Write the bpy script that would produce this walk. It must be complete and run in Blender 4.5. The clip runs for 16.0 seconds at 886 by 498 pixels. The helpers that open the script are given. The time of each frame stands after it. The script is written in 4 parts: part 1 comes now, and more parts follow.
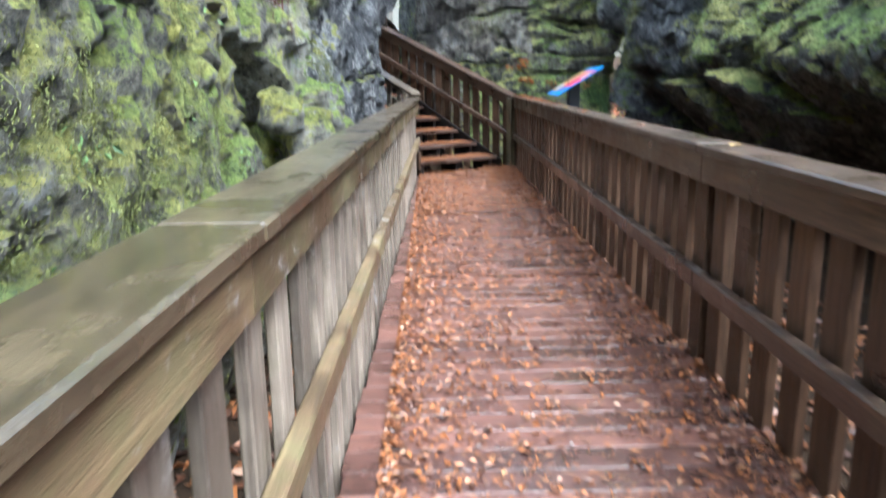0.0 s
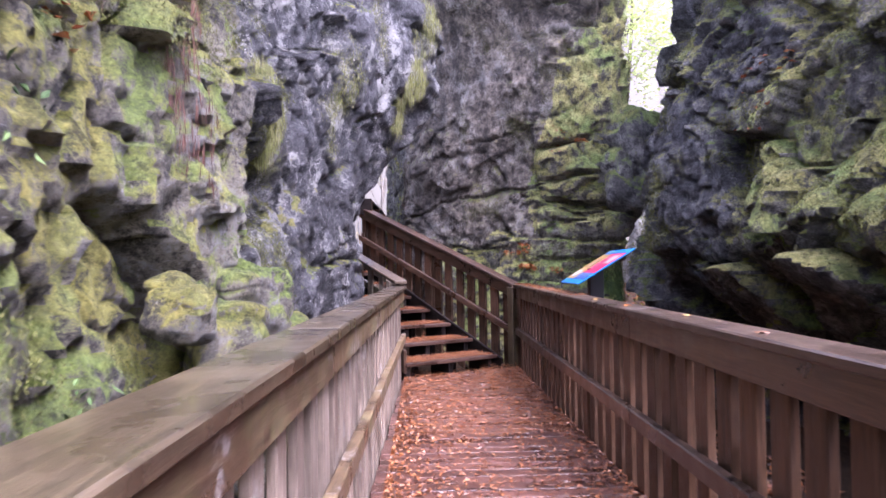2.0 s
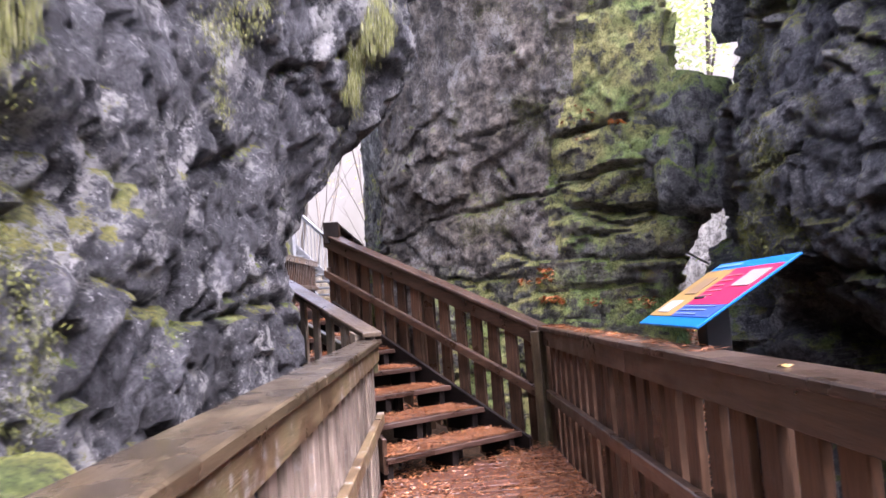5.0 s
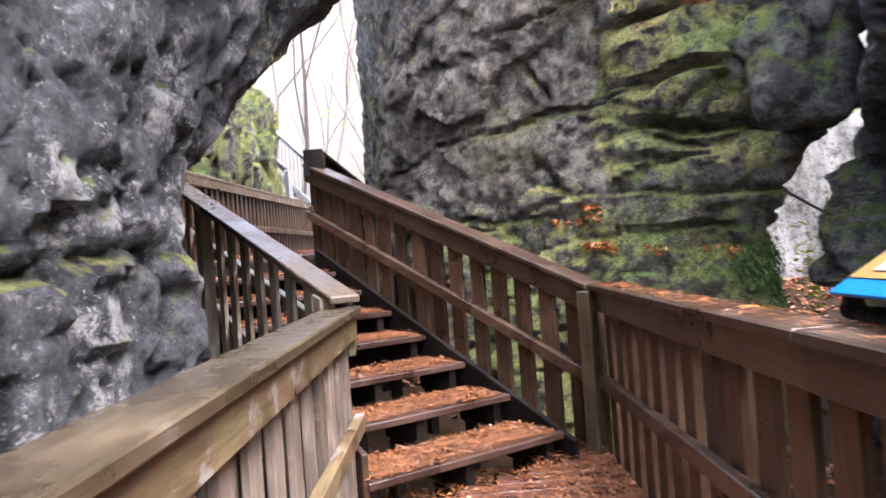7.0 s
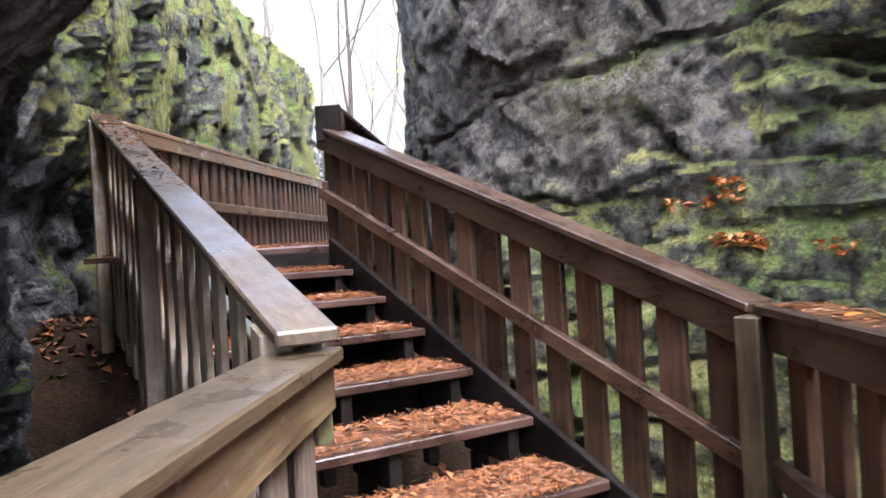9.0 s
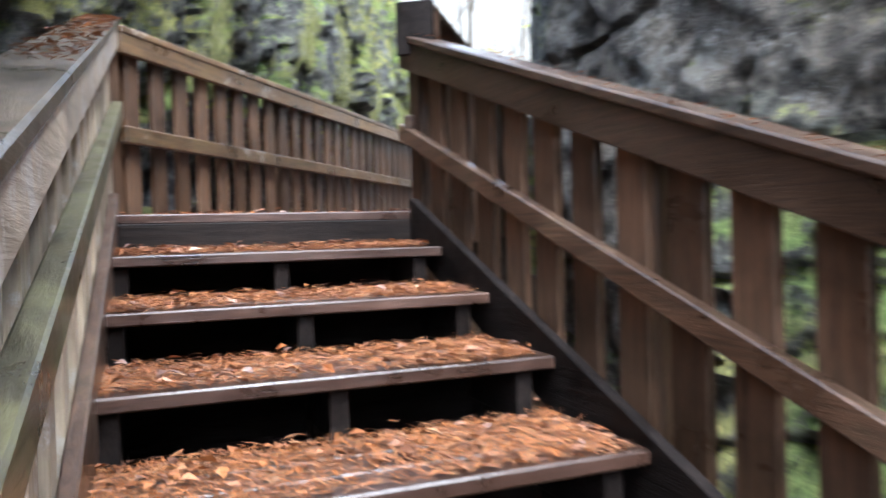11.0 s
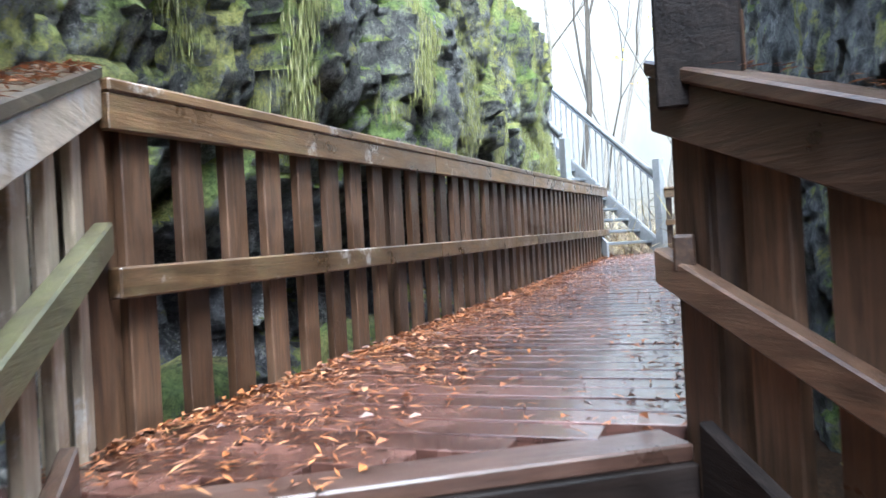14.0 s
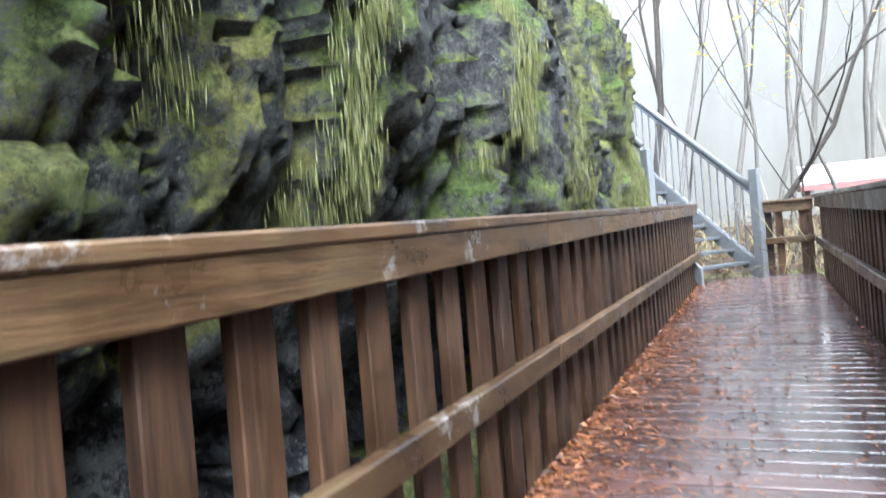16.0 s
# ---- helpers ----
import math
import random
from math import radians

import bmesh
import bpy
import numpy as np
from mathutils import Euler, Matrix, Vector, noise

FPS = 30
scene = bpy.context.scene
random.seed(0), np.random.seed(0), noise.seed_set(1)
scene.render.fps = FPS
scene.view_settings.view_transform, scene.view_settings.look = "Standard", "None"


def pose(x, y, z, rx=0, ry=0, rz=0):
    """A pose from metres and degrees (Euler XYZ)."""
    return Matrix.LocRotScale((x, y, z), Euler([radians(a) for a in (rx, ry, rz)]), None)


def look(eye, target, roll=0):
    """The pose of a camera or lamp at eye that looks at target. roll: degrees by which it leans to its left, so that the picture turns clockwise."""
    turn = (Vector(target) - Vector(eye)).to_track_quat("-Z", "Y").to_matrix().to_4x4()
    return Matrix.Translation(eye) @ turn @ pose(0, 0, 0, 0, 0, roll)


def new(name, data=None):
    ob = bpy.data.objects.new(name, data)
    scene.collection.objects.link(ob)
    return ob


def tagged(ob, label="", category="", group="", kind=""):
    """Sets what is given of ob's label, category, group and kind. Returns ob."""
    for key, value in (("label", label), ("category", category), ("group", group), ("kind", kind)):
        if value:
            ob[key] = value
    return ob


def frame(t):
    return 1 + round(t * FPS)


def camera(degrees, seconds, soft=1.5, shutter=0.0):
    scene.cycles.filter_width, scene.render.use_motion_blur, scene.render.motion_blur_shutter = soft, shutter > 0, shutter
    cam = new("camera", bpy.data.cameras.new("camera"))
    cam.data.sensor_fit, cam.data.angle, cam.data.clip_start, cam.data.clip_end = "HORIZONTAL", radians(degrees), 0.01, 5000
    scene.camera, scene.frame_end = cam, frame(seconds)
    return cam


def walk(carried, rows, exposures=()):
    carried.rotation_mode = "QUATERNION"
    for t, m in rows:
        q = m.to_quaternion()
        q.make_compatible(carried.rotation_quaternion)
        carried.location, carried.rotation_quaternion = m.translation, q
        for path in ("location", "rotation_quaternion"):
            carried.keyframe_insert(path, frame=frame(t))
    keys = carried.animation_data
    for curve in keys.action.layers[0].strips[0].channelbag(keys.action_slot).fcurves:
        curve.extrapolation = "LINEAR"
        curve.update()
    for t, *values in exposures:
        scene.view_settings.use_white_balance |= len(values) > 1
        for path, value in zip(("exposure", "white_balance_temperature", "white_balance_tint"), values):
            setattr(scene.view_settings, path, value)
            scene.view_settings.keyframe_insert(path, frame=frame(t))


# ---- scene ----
cam = camera(62.2, 16.0, 1.5, 0.5)
PATH = [  # seconds, x, y, z, and turns about x, y, z in degrees
    (0.0, 0.000, 0.000, 1.310, 77.12, 0.91, -0.81),
    (0.5, -0.004, 0.403, 1.289, 84.12, -0.75, 0.38),
    (1.0, -0.017, 0.847, 1.311, 88.52, 0.60, -4.76),
    (1.5, 0.046, 1.315, 1.316, 90.01, 1.40, -3.12),
    (2.0, 0.036, 1.812, 1.279, 91.62, 0.90, -1.51),
    (2.5, 0.062, 2.276, 1.266, 92.52, 1.30, -2.45),
    (3.0, 0.133, 2.782, 1.307, 93.36, 1.80, -0.53),
    (3.5, 0.098, 3.278, 1.326, 95.13, 2.70, -0.43),
    (6.0, 0.169, 5.734, 1.294, 92.68, 4.27, -2.34),
    (6.5, 0.157, 6.213, 1.311, 90.97, 4.19, -2.48),
    (7.0, 0.239, 6.709, 1.326, 90.51, 4.12, -0.65),
    (7.5, 0.226, 7.192, 1.299, 90.54, 2.80, 1.04),
    (8.0, 0.251, 7.677, 1.317, 90.02, 3.64, -1.27),
    (8.5, 0.274, 8.165, 1.365, 90.15, 3.96, 1.16),
    (8.7, 0.259, 8.357, 1.345, 90.24, 3.66, 2.35),
    (10.8, 0.092, 10.292, 1.320, 88.47, 2.89, 9.11),
    (11.0, 0.030, 10.507, 1.297, 88.92, 1.53, 12.84),
    (11.5, -0.079, 10.849, 1.338, 89.03, 2.40, 19.83),
    (12.0, -0.314, 11.208, 1.506, 88.99, 2.42, 20.72),
    (12.5, -0.452, 11.511, 1.578, 88.98, 4.28, 21.59),
    (13.0, -0.609, 11.752, 1.715, 89.46, 5.10, 24.67),
    (13.5, -0.794, 12.030, 1.865, 89.71, 3.28, 22.81),
    (14.0, -0.906, 12.334, 1.923, 89.98, 3.21, 20.29),
    (14.5, -1.078, 12.620, 2.047, 89.80, 4.12, 22.19),
    (15.0, -1.311, 12.868, 2.200, 88.37, 2.82, 23.66),
    (15.5, -1.453, 13.189, 2.307, 87.88, 3.97, 23.66),
    (16.0, -1.605, 13.424, 2.405, 90.03, 4.75, 23.78),
]
walk(cam, [(t, pose(*place)) for t, *place in PATH],
     exposures=[(0.0, 2.88, 5400, 4), (1.0, 2.83, 5450, 32), (2.0, 2.87, 5700, 40), (3.5, 2.82, 5600, 40), (6.0, 3.0, 6250, 26), (8.7, 3.12, 6000, 20), (11.0, 3.17, 5600, 9), (12.5, 3.30, 5250, 5), (14.0, 3.20, 5350, 6), (15.0, 2.85, 5500, 6), (16.0, 2.92, 5500, 8)])

# ---- light ----
world = bpy.data.worlds.new("overcast")
scene.world = world
world.use_nodes = True
wn = world.node_tree.nodes
wl = world.node_tree.links
sky = wn.new("ShaderNodeTexSky")
sky.sky_type = 'NISHITA'
sky.sun_disc = False
sky.sun_elevation = radians(55)
sky.sun_rotation = radians(140)
sky.air_density, sky.dust_density, sky.ozone_density = 1.0, 2.0, 1.0
veil = wn.new("ShaderNodeHueSaturation")
veil.inputs["Saturation"].default_value = 0.40
wl.new(sky.outputs[0], veil.inputs["Color"])
wl.new(veil.outputs[0], wn["Background"].inputs[0])
wn["Background"].inputs[1].default_value = 0.15
sun = new("sun", bpy.data.lights.new("sun", 'SUN'))
sun.data.energy, sun.data.angle, sun.data.color = 1.5, radians(40), (1.0, 0.985, 0.96)
sun.matrix_world = look((9, -4, 25), (0, 6, 0))


# ---- materials ----
def material(name):
    m = bpy.data.materials.new(name)
    m.use_nodes = True
    t = m.node_tree
    return m, t.nodes, t.links, t.nodes["Principled BSDF"]


def ramp(n, stops):
    r = n.new("ShaderNodeValToRGB")
    e = r.color_ramp.elements
    while len(e) < len(stops):
        e.new(0.5)
    for k, (p, c) in enumerate(stops):
        e[k].position = p
        e[k].color = (*c, 1) if len(c) == 3 else (c[0], c[0], c[0], 1)
    return r


def grit(n, l, coords, scale, detail=6, rough=0.6, distortion=0.0):
    t = n.new("ShaderNodeTexNoise")
    t.inputs["Scale"].default_value = scale
    t.inputs["Detail"].default_value = detail
    t.inputs["Roughness"].default_value = rough
    t.inputs["Distortion"].default_value = distortion
    l.new(coords, t.inputs["Vector"])
    return t


def mix(n, l, fac, a, b, how='MIX'):
    x = n.new("ShaderNodeMix")
    x.data_type, x.blend_type = 'RGBA', how
    for sock, v in ((x.inputs[0], fac), (x.inputs[6], a), (x.inputs[7], b)):
        if isinstance(v, (int, float)):
            sock.default_value = v
        elif isinstance(v, tuple):
            sock.default_value = (*v, 1)
        else:
            l.new(v, sock)
    return x.outputs[2]


def calc(n, l, op, a, b=0.0, clamp=False):
    x = n.new("ShaderNodeMath")
    x.operation, x.use_clamp = op, clamp
    for k, v in enumerate((a, b)):
        if isinstance(v, (int, float)):
            x.inputs[k].default_value = v
        else:
            l.new(v, x.inputs[k])
    return x.outputs[0]


def bump(n, l, bsdf, height, strength=0.5, distance=0.01):
    b = n.new("ShaderNodeBump")
    b.inputs["Strength"].default_value = strength
    b.inputs["Distance"].default_value = distance
    l.new(height, b.inputs["Height"])
    l.new(b.outputs[0], bsdf.inputs["Normal"])


def wood(name, dark, light, algae, amount, axis='x', wet=0.35, bare=0.0, film=0.0):
    """Wet weathered timber; the grain runs along the local axis given."""
    m, n, l, b = material(name)
    tc = n.new("ShaderNodeTexCoord").outputs["Object"]
    info = n.new("ShaderNodeObjectInfo").outputs["Random"]
    mp = n.new("ShaderNodeMapping")
    mp.inputs["Scale"].default_value = (1, 14, 14) if axis == 'x' else (14, 14, 1)
    l.new(tc, mp.inputs["Vector"])
    off = n.new("ShaderNodeVectorMath")
    off.operation = 'ADD'
    l.new(mp.outputs[0], off.inputs[0])
    seed = calc(n, l, 'MULTIPLY', info, 90.0)
    l.new(seed, off.inputs[1])
    plain = n.new("ShaderNodeVectorMath")
    plain.operation = 'ADD'
    l.new(tc, plain.inputs[0])
    l.new(seed, plain.inputs[1])
    g = grit(n, l, off.outputs[0], 3.2, 8, 0.62, 0.6)
    fine = grit(n, l, off.outputs[0], 17.0, 4, 0.6)
    blot = grit(n, l, plain.outputs[0], 2.6, 6, 0.65)
    spots = grit(n, l, plain.outputs[0], 23.0, 4, 0.7)
    col = ramp(n, [(0.28, dark), (0.72, light)])
    l.new(g.outputs["Fac"], col.inputs[0])
    tone = ramp(n, [(0.0, (0.62,)), (1.0, (1.22,))])
    l.new(info, tone.inputs[0])
    c = mix(n, l, 1.0, col.outputs[0], tone.outputs[0], 'MULTIPLY')
    dirt = ramp(n, [(0.38, (0.5,)), (0.62, (1.1,))])
    l.new(blot.outputs["Fac"], dirt.inputs[0])
    c = mix(n, l, 1.0, c, dirt.outputs[0], 'MULTIPLY')
    where = ramp(n, [(0.62 - 0.3 * amount, (0.0,)), (0.82 - 0.3 * amount, (1.0,))])
    mixed = calc(n, l, 'ADD', calc(n, l, 'MULTIPLY', blot.outputs["Fac"], 0.6), calc(n, l, 'MULTIPLY', spots.outputs["Fac"], 0.4))
    l.new(mixed, where.inputs[0])
    c = mix(n, l, calc(n, l, 'MULTIPLY', where.outputs[0], 0.85 * min(1, amount * 1.4)), c, algae)
    if bare:
        worn = ramp(n, [(0.63 - 0.12 * bare, (0.0,)), (0.69 - 0.12 * bare, (1.0,))])
        l.new(grit(n, l, plain.outputs[0], 6.0, 8, 0.75).outputs["Fac"], worn.inputs[0])
        c = mix(n, l, calc(n, l, 'MULTIPLY', worn.outputs[0], bare), c, (0.46, 0.43, 0.40))
    l.new(c, b.inputs["Base Color"])
    r = ramp(n, [(0.35, (wet * 0.6,)), (0.7, (min(1, wet + 0.3),))])
    l.new(blot.outputs["Fac"], r.inputs[0])
    l.new(r.outputs[0], b.inputs["Roughness"])
    hgt = calc(n, l, 'ADD', calc(n, l, 'MULTIPLY', g.outputs["Fac"], 0.7), calc(n, l, 'MULTIPLY', fine.outputs["Fac"], 0.4))
    bump(n, l, b, hgt, 0.55, 0.006)
    b.inputs["Coat Weight"].default_value = film
    b.inputs["Coat Roughness"].default_value = 0.13
    b.inputs["Coat IOR"].default_value = 1.33
    return m


WOOD_X = wood("wet_brown_timber", (0.028, 0.016, 0.010), (0.125, 0.069, 0.040), (0.085, 0.080, 0.030), 0.30, 'x', 0.38, 0.0, 0.3)
WOOD_Z = wood("brown_timber_upright", (0.036, 0.020, 0.012), (0.155, 0.084, 0.047), (0.090, 0.085, 0.035), 0.15, 'z', 0.45)
PALE_X = wood("algae_grown_timber", (0.078, 0.050, 0.027), (0.26, 0.168, 0.088), (0.125, 0.130, 0.045), 0.50, 'x', 0.42, 0.5)
PALE_Z = wood("greyed_timber_upright", (0.15, 0.115, 0.085), (0.41, 0.325, 0.25), (0.17, 0.17, 0.08), 0.25, 'z', 0.5, 0.4)
FRESH_X = wood("tan_algae_timber", (0.26, 0.205, 0.145), (0.57, 0.475, 0.37), (0.24, 0.22, 0.09), 0.35, 'x', 0.45, 0.8)
FRESH_Z = wood("tan_timber_upright", (0.30, 0.23, 0.16), (0.68, 0.55, 0.40), (0.27, 0.27, 0.12), 0.35, 'z', 0.5, 0.6)
MID_X = wood("golden_brown_timber", (0.048, 0.028, 0.013), (0.19, 0.106, 0.047), (0.10, 0.09, 0.032), 0.4, 'x', 0.36, 0.4)
MID_Z = wood("ochre_timber_upright", (0.030, 0.016, 0.009), (0.126, 0.064, 0.030), (0.07, 0.065, 0.028), 0.22, 'z', 0.5)
CAP_PALE = wood("wet_olive_cap", (0.042, 0.030, 0.017), (0.140, 0.100, 0.056), (0.085, 0.080, 0.028), 0.32, 'x', 0.25, 0.15, 0.8)
CAP_DARK = wood("wet_black_cap", (0.026, 0.018, 0.012), (0.100, 0.070, 0.044), (0.08, 0.075, 0.03), 0.35, 'x', 0.36, 0.22, 0.22)
DECK = wood("wet_red_deck", (0.060, 0.026, 0.019), (0.20, 0.088, 0.062), (0.08, 0.055, 0.03), 0.2, 'x', 0.24, 0.0, 0.35)
DECK_WET = wood("rain_wet_deck", (0.055, 0.026, 0.020), (0.17, 0.080, 0.060), (0.07, 0.05, 0.03), 0.15, 'x', 0.12, 0.0, 1.0)
OLIVE_X = wood("olive_algae_rail", (0.060, 0.052, 0.026), (0.175, 0.150, 0.080), (0.115, 0.118, 0.042), 0.55, 'x', 0.40, 0.25, 0.2)
TREAD = wood("dark_wet_tread", (0.026, 0.014, 0.010), (0.082, 0.043, 0.029), (0.06, 0.05, 0.03), 0.2, 'x', 0.30, 0.0, 0.35)
POST_Z = wood("green_stained_post", (0.045, 0.034, 0.018), (0.135, 0.098, 0.052), (0.10, 0.100, 0.035), 0.45, 'z', 0.5)
# wet timber, near-black because the shade under the stairs is in its colour
WET_SHADE_WOOD = wood("wet_shade_dark_timber", (0.006, 0.0045, 0.004), (0.024, 0.017, 0.014), (0.022, 0.021, 0.013), 0.2, 'x', 0.6)

for plain_wood, gloss in ((WET_SHADE_WOOD, 0.12), (WOOD_Z, 0.35)):
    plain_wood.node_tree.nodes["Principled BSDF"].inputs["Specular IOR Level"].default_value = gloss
DECK_WET.node_tree.nodes["Principled BSDF"].inputs["Coat IOR"].default_value = 1.5


def rock(name, stone, shade, moss, moss_low, moss_amount, pale=0.35, gloss=0.38):
    """Layered limestone with lichen, wet dark streaks, painted crevice shade and moss on what faces up."""
    m, n, l, b = material(name)
    geo = n.new("ShaderNodeNewGeometry")
    at = geo.outputs["Position"]
    big = grit(n, l, at, 0.55, 5, 0.6)
    mid = grit(n, l, at, 2.3, 8, 0.68, 0.4)
    fine = grit(n, l, at, 11.0, 9, 0.75)
    dots = grit(n, l, at, 46.0, 4, 0.7)
    crust = grit(n, l, at, 7.0, 14, 0.86, 0.3)
    streak = n.new("ShaderNodeMapping")
    streak.inputs["Scale"].default_value = (3.2, 3.2, 0.45)
    l.new(at, streak.inputs["Vector"])
    run = grit(n, l, streak.outputs[0], 1.1, 6, 0.6, 0.5)
    col = ramp(n, [(0.43, tuple(v * 0.6 for v in shade)), (0.505, stone), (0.57, tuple(min(0.6, v * 1.9) for v in stone))])
    l.new(calc(n, l, 'ADD', calc(n, l, 'MULTIPLY', mid.outputs["Fac"], 0.25), calc(n, l, 'MULTIPLY', crust.outputs["Fac"], 0.75)), col.inputs[0])
    c = col.outputs[0]
    wetness = ramp(n, [(0.40, (0.42,)), (0.60, (1.0,))])
    l.new(run.outputs["Fac"], wetness.inputs[0])
    c = mix(n, l, 1.0, c, wetness.outputs[0], 'MULTIPLY')
    lich = ramp(n, [(0.548, (0.0,)), (0.580, (1.0,))])
    l.new(calc(n, l, 'ADD', calc(n, l, 'MULTIPLY', crust.outputs["Fac"], 0.6), calc(n, l, 'MULTIPLY', mid.outputs["Fac"], 0.45)), lich.inputs[0])
    c = mix(n, l, calc(n, l, 'MULTIPLY', lich.outputs[0], pale), c, (0.42, 0.42, 0.39))
    speck = ramp(n, [(0.595, (0.0,)), (0.635, (1.0,))])
    l.new(calc(n, l, 'ADD', calc(n, l, 'MULTIPLY', dots.outputs["Fac"], 0.65), calc(n, l, 'MULTIPLY', mid.outputs["Fac"], 0.4)), speck.inputs[0])
    c = mix(n, l, calc(n, l, 'MULTIPLY', speck.outputs[0], min(1.0, pale * 1.2)), c, (0.55, 0.55, 0.53))
    split = n.new("ShaderNodeSeparateXYZ")
    l.new(geo.outputs["Normal"], split.inputs[0])
    up = calc(n, l, 'ADD', calc(n, l, 'MULTIPLY', split.outputs["Z"], 0.20), calc(n, l, 'MULTIPLY', calc(n, l, 'SUBTRACT', run.outputs["Fac"], 0.5), 0.45))
    score = calc(n, l, 'ADD', up, calc(n, l, 'ADD', calc(n, l, 'MULTIPLY', big.outputs["Fac"], 0.55), calc(n, l, 'ADD', calc(n, l, 'MULTIPLY', mid.outputs["Fac"], 0.25), calc(n, l, 'MULTIPLY', crust.outputs["Fac"], 0.80))))
    edge = 1.08 - 0.36 * moss_amount
    mask = ramp(n, [(edge - 0.03, (0.0,)), (edge + 0.05, (1.0,))])
    l.new(score, mask.inputs[0])
    mc = ramp(n, [(0.40, moss_low), (0.50, moss), (0.60, (moss[0] * 1.9, moss[1] * 1.7, moss[2] * 2.0))])
    l.new(calc(n, l, 'ADD', calc(n, l, 'MULTIPLY', dots.outputs["Fac"], 0.35), calc(n, l, 'MULTIPLY', crust.outputs["Fac"], 0.65)), mc.inputs[0])
    fresh = ramp(n, [(0.44, (0.0,)), (0.60, (1.0,))])
    l.new(grit(n, l, at, 1.4, 4, 0.6).outputs["Fac"], fresh.inputs[0])
    green = mix(n, l, calc(n, l, 'MULTIPLY', fresh.outputs[0], 0.75), mc.outputs[0], mix(n, l, 1.0, mc.outputs[0], (0.48, 0.86, 0.62), 'MULTIPLY'))
    c = mix(n, l, calc(n, l, 'MULTIPLY', mask.outputs[0], 0.92), c, green)
    # fine dark spots paint the shade of small crevices over stone and moss
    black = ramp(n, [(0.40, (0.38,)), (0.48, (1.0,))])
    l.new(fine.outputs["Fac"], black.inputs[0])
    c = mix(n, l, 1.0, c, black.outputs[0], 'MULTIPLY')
    l.new(c, b.inputs["Base Color"])
    ro = mix(n, l, mask.outputs[0], mix(n, l, wetness.outputs[0], (gloss, gloss, gloss), (gloss + 0.34, gloss + 0.34, gloss + 0.34)), (0.95, 0.95, 0.95))
    l.new(ro, b.inputs["Roughness"])
    h = calc(n, l, 'ADD', calc(n, l, 'MULTIPLY', crust.outputs["Fac"], 3.2), calc(n, l, 'MULTIPLY', dots.outputs["Fac"], 0.3))
    h = calc(n, l, 'ADD', h, calc(n, l, 'MULTIPLY', mid.outputs["Fac"], 0.7))
    bump(n, l, b, h, 1.0, 0.06)
    return m


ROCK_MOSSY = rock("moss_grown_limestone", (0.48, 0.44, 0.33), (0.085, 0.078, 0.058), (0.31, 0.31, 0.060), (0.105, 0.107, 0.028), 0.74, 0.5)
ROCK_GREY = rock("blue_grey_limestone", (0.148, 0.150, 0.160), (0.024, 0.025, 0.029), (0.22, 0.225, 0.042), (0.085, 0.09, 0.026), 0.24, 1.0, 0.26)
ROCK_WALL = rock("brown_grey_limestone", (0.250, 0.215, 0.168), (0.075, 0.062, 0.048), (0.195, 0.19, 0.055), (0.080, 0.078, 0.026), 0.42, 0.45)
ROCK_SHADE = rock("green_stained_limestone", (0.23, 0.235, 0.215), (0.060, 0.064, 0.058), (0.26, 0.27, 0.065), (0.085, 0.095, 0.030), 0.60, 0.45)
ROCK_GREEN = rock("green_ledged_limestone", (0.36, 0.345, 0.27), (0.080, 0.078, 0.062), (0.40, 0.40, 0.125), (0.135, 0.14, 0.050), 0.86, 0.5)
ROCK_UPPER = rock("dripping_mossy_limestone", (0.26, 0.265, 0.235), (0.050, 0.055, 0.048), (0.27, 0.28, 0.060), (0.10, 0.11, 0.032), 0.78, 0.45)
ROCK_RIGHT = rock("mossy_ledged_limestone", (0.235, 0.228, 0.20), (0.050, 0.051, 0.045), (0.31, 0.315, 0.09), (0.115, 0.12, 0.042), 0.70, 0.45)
# darker stone that carries the shade near the cleft in its colour
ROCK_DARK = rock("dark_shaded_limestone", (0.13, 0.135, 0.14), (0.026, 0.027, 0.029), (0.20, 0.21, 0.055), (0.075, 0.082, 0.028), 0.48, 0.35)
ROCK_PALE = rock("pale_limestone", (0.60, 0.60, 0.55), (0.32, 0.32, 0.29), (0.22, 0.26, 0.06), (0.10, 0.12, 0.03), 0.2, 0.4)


def soil(name, stops, rough=0.9, scale=5.0):
    m, n, l, b = material(name)
    at = n.new("ShaderNodeNewGeometry").outputs["Position"]
    a = grit(n, l, at, scale, 9, 0.75)
    f = grit(n, l, at, scale * 8, 5, 0.7)
    col = ramp(n, stops)
    l.new(calc(n, l, 'ADD', calc(n, l, 'MULTIPLY', a.outputs["Fac"], 0.5), calc(n, l, 'MULTIPLY', f.outputs["Fac"], 0.5)), col.inputs[0])
    l.new(col.outputs[0], b.inputs["Base Color"])
    b.inputs["Roughness"].default_value = rough
    b.inputs["Specular IOR Level"].default_value = 0.15
    bump(n, l, b, f.outputs["Fac"], 0.8, 0.03)
    return m


GROUND = soil("leaf_strewn_soil", [(0.34, (0.012, 0.009, 0.006)), (0.5, (0.034, 0.021, 0.012)), (0.66, (0.085, 0.047, 0.023)), (0.78, (0.07, 0.075, 0.025))])


